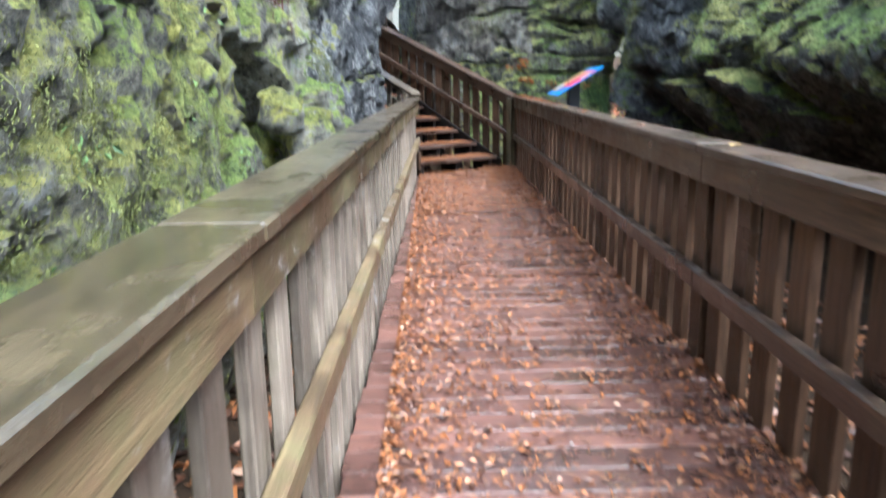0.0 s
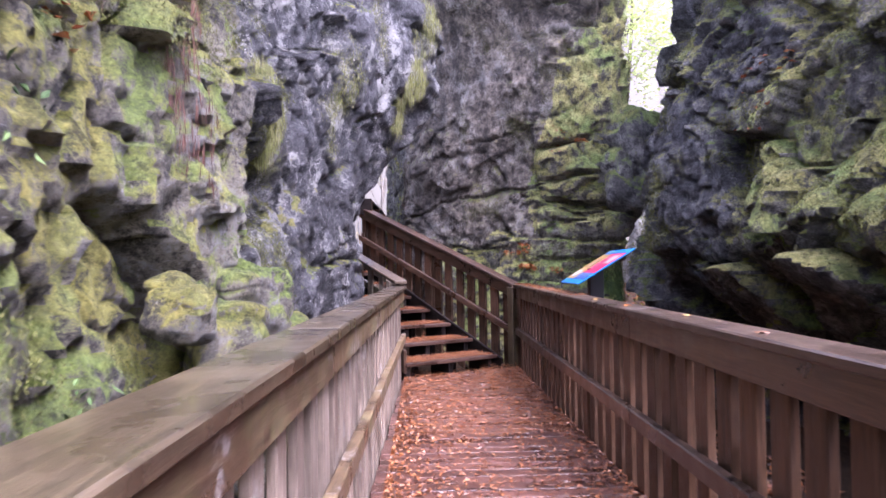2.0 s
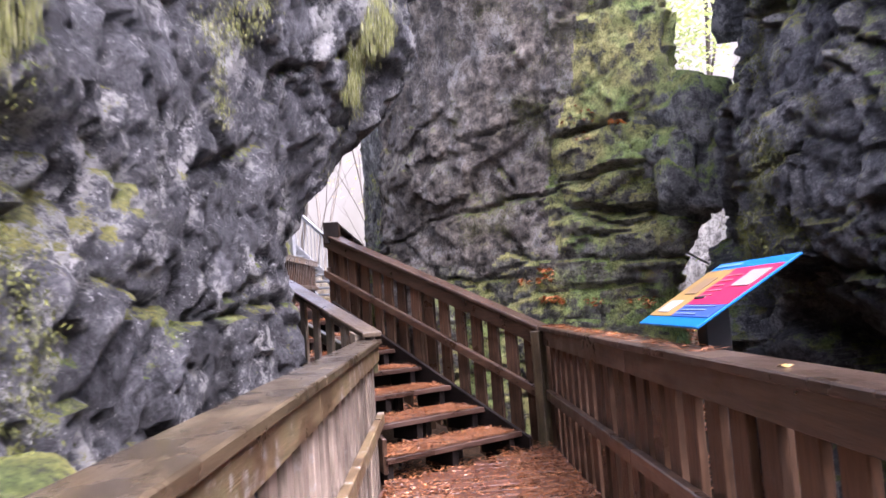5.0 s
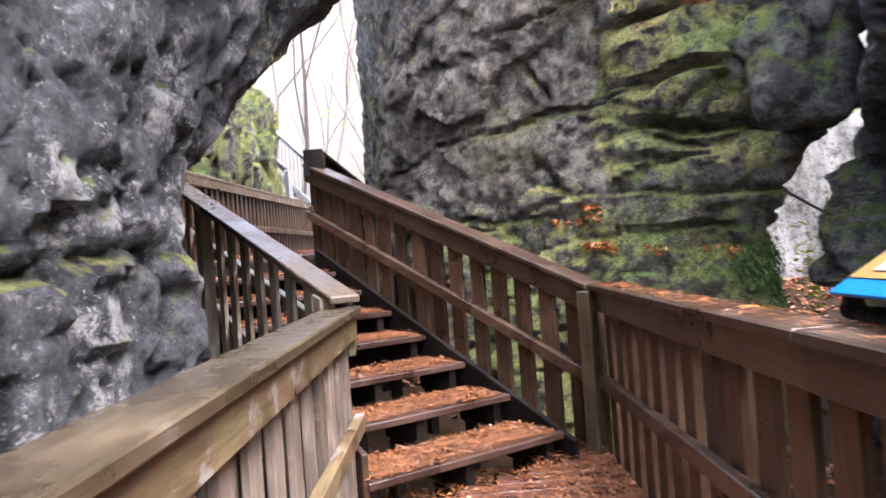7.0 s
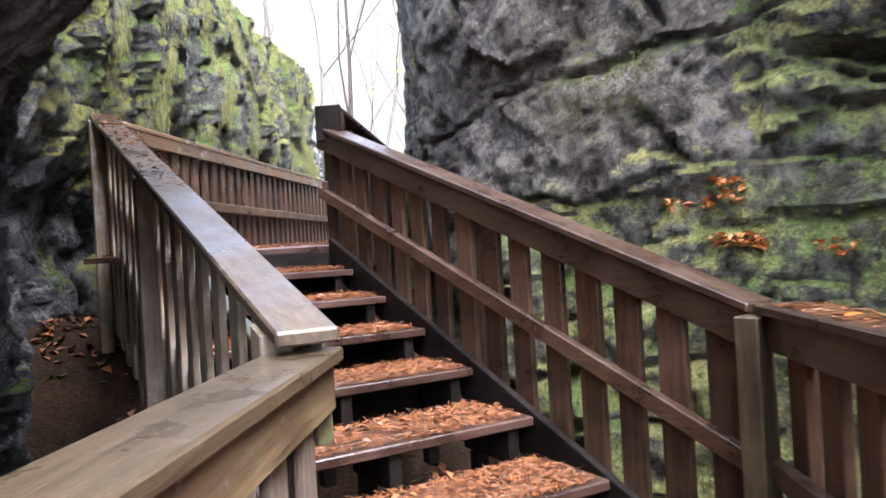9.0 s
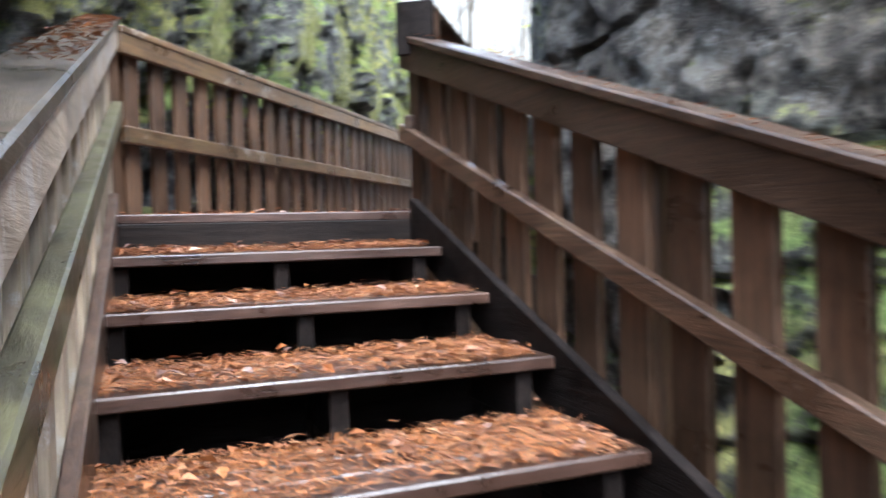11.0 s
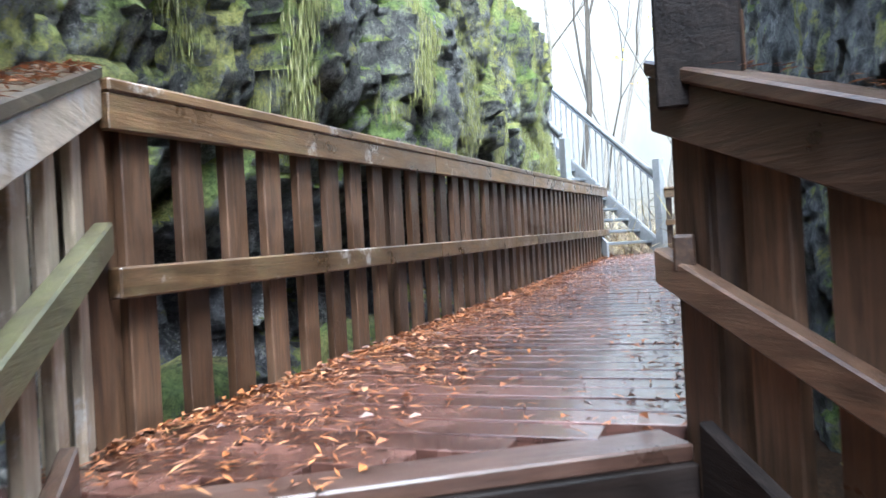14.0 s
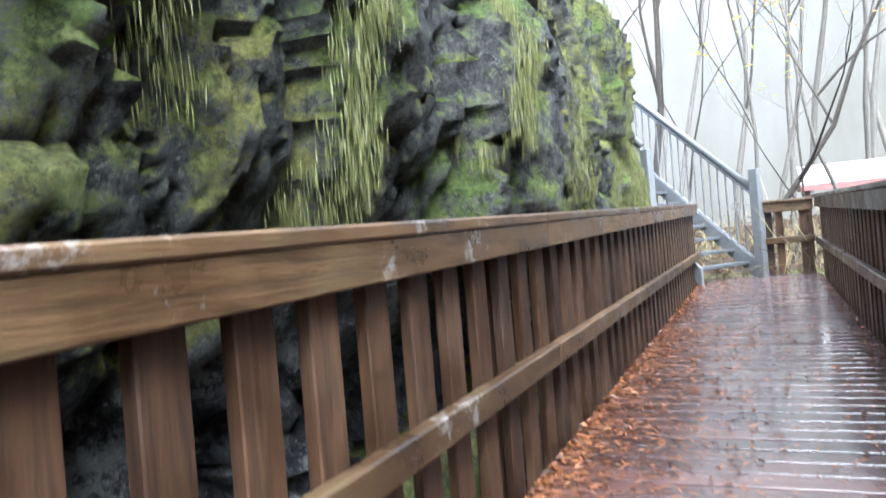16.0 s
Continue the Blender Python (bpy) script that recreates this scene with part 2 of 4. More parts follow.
def leafy(name, stops, rough=0.6, through_light=0.0):
    """Leaves that differ in colour from one to the next."""
    m, n, l, b = material(name)
    r = n.new("ShaderNodeNewGeometry").outputs["Random Per Island"]
    col = ramp(n, stops)
    l.new(r, col.inputs[0])
    l.new(col.outputs[0], b.inputs["Base Color"])
    b.inputs["Roughness"].default_value = rough
    if through_light:
        glow = n.new("ShaderNodeBsdfTranslucent")
        l.new(col.outputs[0], glow.inputs["Color"])
        both = n.new("ShaderNodeMixShader")
        both.inputs[0].default_value = through_light
        l.new(b.outputs[0], both.inputs[1])
        l.new(glow.outputs[0], both.inputs[2])
        l.new(both.outputs[0], n["Material Output"].inputs["Surface"])
    return m


LITTER = leafy("fallen_leaves", [(0.0, (0.055, 0.022, 0.012)), (0.35, (0.14, 0.052, 0.022)), (0.7, (0.27, 0.095, 0.030)), (0.94, (0.36, 0.135, 0.040)), (1.0, (0.32, 0.19, 0.10))], 0.45)
NEEDLE = leafy("rusty_needles", [(0.0, (0.09, 0.033, 0.014)), (0.4, (0.23, 0.080, 0.026)), (0.8, (0.39, 0.145, 0.040)), (1.0, (0.30, 0.16, 0.07))], 0.55)
MOSS = leafy("moss_fronds", [(0.0, (0.05, 0.058, 0.014)), (0.4, (0.10, 0.11, 0.026)), (0.75, (0.145, 0.155, 0.036)), (1.0, (0.175, 0.18, 0.045))], 0.9)
FERN = leafy("green_fronds", [(0.0, (0.030, 0.065, 0.014)), (0.5, (0.055, 0.11, 0.022)), (1.0, (0.10, 0.16, 0.035))], 0.7)
ROOT = leafy("red_brown_roots", [(0.0, (0.07, 0.032, 0.02)), (1.0, (0.16, 0.075, 0.05))], 0.85)


def paint(name, colour, rough=0.4, metal=0.0, wear=0.25):
    m, n, l, b = material(name)
    at = n.new("ShaderNodeTexCoord").outputs["Object"]
    a = grit(n, l, at, 9.0, 7, 0.7)
    tone = ramp(n, [(0.35, (1 - wear,)), (0.65, (1.0,))])
    l.new(a.outputs["Fac"], tone.inputs[0])
    l.new(mix(n, l, 1.0, colour, tone.outputs[0], 'MULTIPLY'), b.inputs["Base Color"])
    b.inputs["Roughness"].default_value = rough
    b.inputs["Metallic"].default_value = metal
    bump(n, l, b, a.outputs["Fac"], 0.1, 0.003)
    return m


STEEL = paint("galvanised_steel", (0.27, 0.275, 0.275), 0.5, 0.4, 0.25)
# far bark: lighter tones paint the mist into the colour
BARK_FAR = soil("mist_paled_bark", [(0.3, (0.11, 0.098, 0.080)), (0.6, (0.20, 0.18, 0.15)), (0.8, (0.28, 0.26, 0.22))], 0.9, 9.0)
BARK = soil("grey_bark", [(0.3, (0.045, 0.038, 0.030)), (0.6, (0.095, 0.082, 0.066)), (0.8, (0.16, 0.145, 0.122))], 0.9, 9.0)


# ---- helpers of this scene ----
def mesh_of(bm, name, mat, smooth=False):
    me = bpy.data.meshes.new(name)
    bm.to_mesh(me)
    bm.free()
    me.materials.append(mat)
    if smooth:
        for p in me.polygons:
            p.use_smooth = True
    return me


def part(name, bm, mat, parent, label="", m=None, smooth=False):
    ob = new(name, bm if isinstance(bm, bpy.types.Mesh) else mesh_of(bm, name, mat, smooth))
    ob.parent = parent
    if m is not None:
        ob.matrix_basis = m
    return tagged(ob, label)


def thing(name, label, category, group="", kind=""):
    return tagged(new(name), label, category, group, kind)


def from_lists(name, verts, faces, mat, smooth=False):
    me = bpy.data.meshes.new(name)
    me.from_pydata(verts, [], faces)
    me.materials.append(mat)
    if smooth:
        me.polygons.foreach_set("use_smooth", [True] * len(me.polygons))
    me.update()
    return me


def prism(length, rise, y0, y1, z0, z1, chamfer=0.005, taper=(0.0, 0.0)):
    """A beam along local x that may climb by rise; its ends are plumb. taper: how far the ends are cut back on the y1 side."""
    bm = bmesh.new()
    vs = []
    for x, dz, cut in ((0, 0, taper[0]), (length, rise, -taper[1])):
        for y, z in ((y0, z0), (y1, z0), (y1, z1), (y0, z1)):
            vs.append(bm.verts.new((x + (cut if y == y1 else 0), y, z + dz)))
    a, b = vs[:4], vs[4:]
    bm.faces.new(a[::-1])
    bm.faces.new(b)
    for k in range(4):
        bm.faces.new((a[k], a[(k + 1) % 4], b[(k + 1) % 4], b[k]))
    bmesh.ops.recalc_face_normals(bm, faces=bm.faces)
    if chamfer:
        bmesh.ops.bevel(bm, geom=bm.edges[:], offset=chamfer, segments=1, affect='EDGES')
    return bm


def frame_of(p0, p1):
    """A matrix at p0 with x towards p1 in plan and z up."""
    return pose(p0[0], p0[1], p0[2], 0, 0, math.degrees(math.atan2(p1[1] - p0[1], p1[0] - p0[0])))


LOOSE = random.Random(7)


def railing(label, p0, p1, inner, woods, height=1.067, drop=0.22, mitre=(0.0, 0.0), cap_ends=(0.0, 0.0), joints=2.9, thick=0.038, fascia=0.170, group="boardwalk railings", pitch=0.24, skip_posts=False, board=0.140, mid=(0.41, 0.41), lip=0.028, mid_wood=None):
    """A timber railing over the base line p0 to p1; inner: +1 if the walkway lies to the left of that line."""
    wx, wz, wc = woods
    run = thing("railing", label, "railing", group)
    run.matrix_basis = frame_of(p0, p1)
    length = math.hypot(p1[0] - p0[0], p1[1] - p0[1])
    rise = p1[2] - p0[2]
    slope = rise / length

    def span(name, x0, x1, ya, yb, za, zb, mat, chamfer=0.005, taper=(0, 0), lab=""):
        ya, yb = (ya * inner, yb * inner)
        bm = prism(x1 - x0, slope * (x1 - x0), ya, yb, za, zb, chamfer, taper)
        return part(name, bm, mat, run, lab, pose(x0, 0, slope * x0))

    cuts = max(1, round(length / joints))
    for k in range(cuts):
        a, b = length * k / cuts, length * (k + 1) / cuts
        a -= cap_ends[0] if k == 0 else -0.0015
        b += cap_ends[1] if k == cuts - 1 else -0.0015
        tp = (mitre[0] if k == 0 else 0, mitre[1] if k == cuts - 1 else 0)
        w = LOOSE.uniform(-0.002, 0.002)
        span("cap", a, b, lip + w, -0.165, height - 0.040, height, wc, 0.007, tp, "wide flat handrail board, wet on top")
        a, b = max(a, 0.0), min(b, length)
        span("top_rail", a, b, 0.0, -0.040, height - fascia, height - 0.041, wx, 0.004)
        fall = (mid[1] - mid[0]) / length
        bm = prism(b - a, (slope + fall) * (b - a), 0.012 * inner, -0.040 * inner, 0, 0.090, 0.006)
        part("mid_rail", bm, mid_wood or wx, run, "", pose(a, 0, slope * a + mid[0] + fall * a))
    count = int((length - 0.05) / pitch)
    for k in range(count + 1):
        x = 0.09 + k * pitch + LOOSE.uniform(-0.008, 0.008)
        if x + board > length:
            break
        w = board + LOOSE.uniform(-0.006, 0.004)
        z0, z1 = -drop + LOOSE.uniform(-0.02, 0.02), height - 0.06
        bm = prism(w, slope * w, -0.046 * inner, (-0.046 - thick) * inner, z0, z1, 0.004)
        part("baluster", bm, wz, run, "", pose(x, 0, slope * x, 0, 0, 0))
    if not skip_posts:
        posts = max(2, round(length / 2.0) + 1)
        for k in range(posts):
            x = 0.01 + (length - 0.11) * k / (posts - 1)
            bm = prism(0.089, slope * 0.089, -0.086 * inner, -0.175 * inner, -drop - 0.15, height - 0.044, 0.005)
            part("post", bm, wz, run, "square post behind the boards", pose(x, 0, slope * x))
    return run


# ---- plan ----
STAIR_A = radians(34.2)
SD = Vector((-math.sin(STAIR_A), math.cos(STAIR_A), 0))
SN = Vector((math.cos(STAIR_A), math.sin(STAIR_A), 0))
S0 = Vector((-0.19, 10.50, 0))
RISER, GOING, TREADS = 0.178, 0.50, 7
LANDING = RISER * 8
LEFT_X, RIGHT_X, UP_L, UP_R = -0.20, 1.23, -2.46, -0.99
UP_CORNER = (UP_L, 13.93)
END_Y = 24.2
RAMP = 0.023
END_Z = LANDING + RAMP * (24.55 - 13.9)


def on_stair(s, c, z=0.0):
    p = S0 + SD * s + SN * c
    return (p.x, p.y, z)


# ---- ground ----
def ground_height(x, y):
    s = (Vector((x, y, 0)) - S0).dot(SD)
    up = min(1.0, max(0.0, (s - 1.5) / 3.0))
    z = -0.35 + 1.25 * up
    z -= 0.8 * math.exp(-((x + 1.35) ** 2 / 0.5 + (y - 11.3) ** 2 / 1.3))
    far = max(0.0, math.hypot(x + 1, y - 12) - 22)
    z += 0.10 * noise.noise(Vector((x * 0.8, y * 0.8, 0))) + 0.03 * noise.noise(Vector((x * 4, y * 4, 1)))
    if y > 20:
        z = z * max(0, 1 - (y - 20) / 2) + (1.50 + 0.05 * noise.noise(Vector((x, y, 3)))) * min(1, (y - 20) / 2)
    z += min(4.0, 0.03 * far) + min(far, 30) / 30 * 1.5 * noise.noise(Vector((x * 0.05, y * 0.05, 5)))
    return z


def axis_steps(inner0, inner1, step, reach):
    pts = list(np.arange(inner0, inner1 + 1e-6, step))
    d, left, right = step, inner0, inner1
    while right < reach or left > -reach:
        d *= 1.28
        left -= d
        right += d
        pts = [left] + pts + [right]
    return pts


def build_ground():
    xs, ys = axis_steps(-6, 6, 0.14, 420), axis_steps(-4, 27, 0.14, 420)
    verts = [(x, y, ground_height(x, y)) for y in ys for x in xs]
    w = len(xs)
    faces = [(j * w + i, j * w + i + 1, (j + 1) * w + i + 1, (j + 1) * w + i) for j in range(len(ys) - 1) for i in range(w - 1)]
    tagged(new("ground", from_lists("ground", verts, faces, GROUND, True)), "dark soil strewn with fallen leaves, rising to a wooded slope", "ground", "", "structure")


build_ground()


# ---- cliffs ----
def resample(path, step):
    pts = [Vector((x, y, 0)) for x, y in path]
    fine = []
    for i in range(len(pts) - 1):
        a, b, c, d = pts[max(0, i - 1)], pts[i], pts[i + 1], pts[min(len(pts) - 1, i + 2)]
        for k in range(24):
            t = k / 24
            fine.append(0.5 * (2 * b + (c - a) * t + (2 * a - 5 * b + 4 * c - d) * t * t + (3 * b - a - 3 * c + d) * t ** 3))
    fine.append(pts[-1])
    out, need = [fine[0]], step
    for p, q in zip(fine, fine[1:]):
        d = (q - p).length
        while d >= need and d > 0:
            p = p + (q - p) * (need / d)
            d -= need
            out.append(p.copy())
            need = step
        need -= d
    return out


def facet(q, seed, tilt):
    """Broken-block relief: flat, variously tilted faces with joints between them."""
    near, where = noise.voronoi(q)
    w = where[0]
    k = Vector((w.x * 13.7 + seed, w.y * 7.3, w.z * 9.1))
    lean = Vector((noise.cell(k), noise.cell(k + Vector((31, 0, 0))), 0.7 * noise.cell(k + Vector((0, 47, 0))))) * 0.5
    return 0.5 * noise.cell(k + Vector((0, 0, 73))) + tilt * (q - w).dot(lean), near[1] - near[0]


def relief(p, blocks, layers, tall=1.0, crease=1.0, big=1.0):
    """How far the rock stands out at p: broad swells, broken blocks with deep joints, ledges and pits."""
    v = 0.16 * noise.fractal(p * 0.45, 1.0, 2.0, 3)
    warp = p + Vector((noise.noise(p * 1.7 + Vector((7, 0, 0))), noise.noise(p * 1.7 + Vector((0, 9, 0))), noise.noise(p * 1.7))) * 0.09
    f, gap = facet(Vector((warp.x, warp.y, warp.z * tall)), 0, 1.5)
    v += big * blocks * (0.33 * f - crease * 0.11 * max(0.0, 1 - gap / 0.05))
    f, gap = facet(Vector((warp.x * 2.6 + 5, warp.y * 2.6, warp.z * 2.6 * tall)), 5, 1.5)
    v += (0.35 + 0.65 * big) * blocks * (0.115 * f - crease * 0.05 * max(0.0, 1 - gap / 0.07))
    f, gap = facet(Vector((warp.x * 6.5, warp.y * 6.5 + 3, warp.z * 6.5 * tall)), 9, 1.5)
    v += blocks * (0.042 * f - crease * 0.028 * max(0.0, 1 - gap / 0.10))
    if layers:
        h = p.z * 2.3 + 1.0 * noise.noise(p * 0.5) + 0.22 * noise.noise(p * 1.7)
        fl = math.floor(h)
        fr = h - fl
        patch = max(0.0, min(1.0, 0.55 + 2.2 * noise.noise(p * 0.55 + Vector((0, 0, 40)))))
        v += layers * patch * (0.06 * noise.cell(Vector((0.5, 0.5, fl + 0.5))) - 0.20 * max(0, 1 - min(fr, 1 - fr) / 0.10) + 0.05 * fr)
    r = Vector((0.82 * p.x - 0.41 * p.y + 0.40 * p.z, 0.53 * p.x + 0.80 * p.y - 0.27 * p.z, -0.21 * p.x + 0.43 * p.y + 0.88 * p.z))
    pit = noise.noise(r * 6.3)
    v += 0.030 * noise.fractal(r * 4.3, 0.7, 2.1, 2) - 0.09 * max(0.0, pit - 0.25) + 0.014 * noise.noise(r * 12.1)
    return v


def cliff(name, label, path, mats, bulges, z0=-0.7, z1=5.4, step=0.032, blocks=1.0, layers=0.3, choose=None, lean=0.0, core=None, tall=1.0, height=None, crease=1.0, calm=None, cracks=()):
    """A rock face over a plan line, its open side to the right of the line. bulges: (x, y, z, reach along, reach up, out)."""
    line = resample(path, step)
    n = len(line)
    normals = []
    for i in range(n):
        d = line[min(n - 1, i + 4)] - line[max(0, i - 4)]
        normals.append(Vector((d.y, -d.x, 0)).normalized())
    for _ in range(3):
        normals = [(normals[max(0, i - 6)] + normals[i] * 2 + normals[min(n - 1, i + 6)]).normalized() for i in range(n)]
    zs, z = [], z0
    while z < z1:
        zs.append(z)
        z += step if z < 3.6 else step * 1.8
    verts, faces, pick = [], [], []
    stretch = [(height(p.x, p.y) - 3.0) / (z1 - 3.0) for p in line] if height else None
    for zz in zs:
        for i in range(n):
            p = line[i] + Vector((0, 0, zz if zz < 3.0 or not height else 3.0 + (zz - 3.0) * stretch[i]))
            o = relief(p, blocks, layers if not callable(layers) else layers(p.x, p.y, p.z), tall, crease, calm(p.x, p.y, p.z) if calm else 1.0) + lean * (zz - 1.5)
            for cx0, cz0, cx1, cz1, deep, half in cracks:
                u = (p.x - cx0) / (cx1 - cx0)
                if 0 <= u <= 1 and p.y < 15:
                    gap = abs(p.z - cz0 - (cz1 - cz0) * u - 0.05 * noise.noise(p * 2.6) - 0.02 * noise.noise(p * 9.0))
                    o -= deep * min(1.0, 6 * u, 6 - 6 * u) * max(0.0, 1 - gap / half)
            for bx, by, bz, ra, rz, out in bulges:
                e = ((p.x - bx) ** 2 + (p.y - by) ** 2) / (ra * ra) + ((p.z - bz) / rz) ** 2
                if e < 9:
                    o += out * math.exp(-e)
            q = p + normals[i] * o
            q.z += 0.05 * noise.noise(p * 2.0 + Vector((3, 3, 3)))
            verts.append(q)
    rows = len(zs)
    for f, dz in ((0.12, 0.25), (0.45, 0.5), (1.0, 0.6), (1.0, -9.5)):
        for i in range(n):
            p = line[i]
            c = Vector(core(p.x, p.y))
            verts.append(p + (c - p) * f + Vector((0, 0, (height(p.x, p.y) if height else z1) + dz)))
        rows += 1
    for j in range(rows - 1):
        for i in range(n - 1):
            a = j * n + i
            faces.append((a, a + 1, a + n + 1, a + n))
    me = from_lists(name, verts, faces, mats[0], True)
    me.set_sharp_from_angle(angle=radians(42))
    for m in mats[1:]:
        me.materials.append(m)
    if choose:
        index = []
        for j in range(rows - 1):
            zz = zs[j] if j < len(zs) else z1
            for i in range(n - 1):
                p = line[i]
                index.append(choose(p.x, p.y, zz + 0.25 * noise.noise(Vector((p.x, p.y, zz)) * 1.7)))
        me.polygons.foreach_set("material_index", index)
    ob = new(name, me)
    return tagged(ob, label, "cliff", "", "structure")


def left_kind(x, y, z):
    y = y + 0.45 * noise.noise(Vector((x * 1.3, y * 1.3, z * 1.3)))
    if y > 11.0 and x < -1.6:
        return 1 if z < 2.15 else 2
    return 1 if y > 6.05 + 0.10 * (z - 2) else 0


LEFT_PATH = [(-1.5, -9), (-1.45, -4), (-1.35, 0), (-1.25, 3), (-1.15, 5.2), (-1.0, 6.8), (-0.86, 8.2), (-0.58, 9.25), (-0.62, 9.75), (-0.98, 10.35), (-1.40, 11.05), (-2.08, 12.1), (-2.85, 13.1), (-3.15, 14.5), (-3.1, 18), (-3.05, 22.0), (-3.5, 23.2), (-6, 25), (-14, 27)]
CENTRE_PATH = [(1.9, 17.9), (0.9, 19.1), (0.0, 19.2), (-0.74, 18.6), (-0.52, 17.4), (-0.40, 16.2), (-0.30, 15.2), (-0.04, 14.2), (0.4, 13.5), (0.95, 13.0), (1.6, 12.6), (2.3, 12.25), (2.92, 12.12), (3.02, 12.8), (2.95, 14.2), (2.6, 16.2), (1.9, 17.9)]
RIGHT_PATH = [(10, 16.5), (6.0, 13.6), (4.0, 12.4), (3.27, 11.5), (2.80, 10.6), (2.60, 9.7), (2.75, 8.7), (3.05, 7.6), (3.15, 6.0), (3.05, 4.4), (3.0, 2.5), (3.05, 0), (3.2, -4), (3.3, -9)]

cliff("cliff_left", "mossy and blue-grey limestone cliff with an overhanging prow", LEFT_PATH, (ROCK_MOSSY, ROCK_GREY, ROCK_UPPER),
      [(-0.85, 10.25, 3.95, 0.60, 0.9, 0.82), (-0.8, 9.9, 5.2, 1.0, 1.0, 0.6), (-1.0, 6.9, 1.85, 0.5, 0.22, -0.32), (-1.2, 4.0, 0.2, 2.2, 0.5, 0.25), (-1.1, 6.0, 0.4, 0.6, 0.4, 0.25), (-0.85, 10.05, 0.9, 0.5, 0.8, -0.45), (-0.9, 10.1, 3.1, 0.65, 0.8, 0.40),
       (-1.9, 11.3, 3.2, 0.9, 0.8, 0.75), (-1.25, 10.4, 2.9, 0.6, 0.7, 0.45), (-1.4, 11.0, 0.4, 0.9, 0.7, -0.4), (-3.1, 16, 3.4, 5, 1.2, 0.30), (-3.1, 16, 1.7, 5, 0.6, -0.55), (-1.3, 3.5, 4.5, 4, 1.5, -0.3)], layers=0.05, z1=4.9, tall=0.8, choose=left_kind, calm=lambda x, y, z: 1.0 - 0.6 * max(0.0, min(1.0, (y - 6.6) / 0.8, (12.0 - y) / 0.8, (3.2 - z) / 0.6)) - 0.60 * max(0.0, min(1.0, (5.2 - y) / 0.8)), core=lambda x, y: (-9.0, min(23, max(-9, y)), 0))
cliff("cliff_centre", "layered brown-grey limestone wall with mossy ledges", CENTRE_PATH, (ROCK_WALL, ROCK_SHADE, ROCK_GREEN),
      [(-0.8, 17.6, 4.5, 2.0, 2.0, 0.12), (2.9, 12.2, 1.2, 0.5, 0.75, -0.30), (1.4, 12.7, 5.6, 2.0, 0.5, 0.4), (2.62, 12.05, 1.72, 0.20, 0.24, 0.12)], blocks=0.55, crease=0.45, tall=1.2,
      layers=lambda x, y, z: 0.05 + 0.70 * min(1, max(0, (x - 1.55) / 0.4)) + 0.25 * min(1, max(0, (1.9 - z) / 0.5)) * (x < 1.95), z1=5.9,
      choose=lambda x, y, z: 1 if (x < -0.3 and y > 14) else (2 if x > 0.3 and (x > 1.75 + 0.5 * noise.noise(Vector((x, z * 0.8, 3))) + 0.5 * max(0.0, z - 3.4) or z < 1.66 + 0.35 * noise.noise(Vector((x * 2.2, z, 8)))) else 0), core=lambda x, y: (1.2, 15.8, 0),
      calm=lambda x, y, z: 0.42 if x < 1.7 else 0.8,
      cracks=[(-0.3, 2.12, 0.6, 2.41, 0.07, 0.034), (0.5, 2.40, 1.95, 2.52, 0.10, 0.034), (1.85, 2.50, 2.9, 2.75, 0.12, 0.040), (1.75, 2.22, 2.9, 2.10, 0.28, 0.07), (0.8, 3.25, 1.9, 3.45, 0.07, 0.034), (0.2, 1.62, 1.3, 1.55, 0.06, 0.034), (1.7, 1.95, 2.7, 1.98, 0.12, 0.04), (1.65, 1.45, 2.7, 1.40, 0.12, 0.04), (1.7, 3.05, 2.9, 3.15, 0.12, 0.045), (1.0, 2.95, 1.25, 2.55, 0.10, 0.05)])
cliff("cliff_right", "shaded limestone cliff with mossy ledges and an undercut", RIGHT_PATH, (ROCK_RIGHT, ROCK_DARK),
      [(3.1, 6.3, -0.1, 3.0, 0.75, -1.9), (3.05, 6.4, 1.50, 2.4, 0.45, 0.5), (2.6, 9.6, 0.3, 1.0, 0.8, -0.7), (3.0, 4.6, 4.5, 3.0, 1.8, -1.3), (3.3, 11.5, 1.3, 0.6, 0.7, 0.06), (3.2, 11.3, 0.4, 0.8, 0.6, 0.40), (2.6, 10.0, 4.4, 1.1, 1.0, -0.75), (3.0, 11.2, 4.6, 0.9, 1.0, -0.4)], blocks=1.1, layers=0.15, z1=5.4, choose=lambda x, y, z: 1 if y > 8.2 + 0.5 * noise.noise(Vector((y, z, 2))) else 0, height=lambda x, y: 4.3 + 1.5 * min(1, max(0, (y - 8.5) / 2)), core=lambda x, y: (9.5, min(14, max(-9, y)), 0))


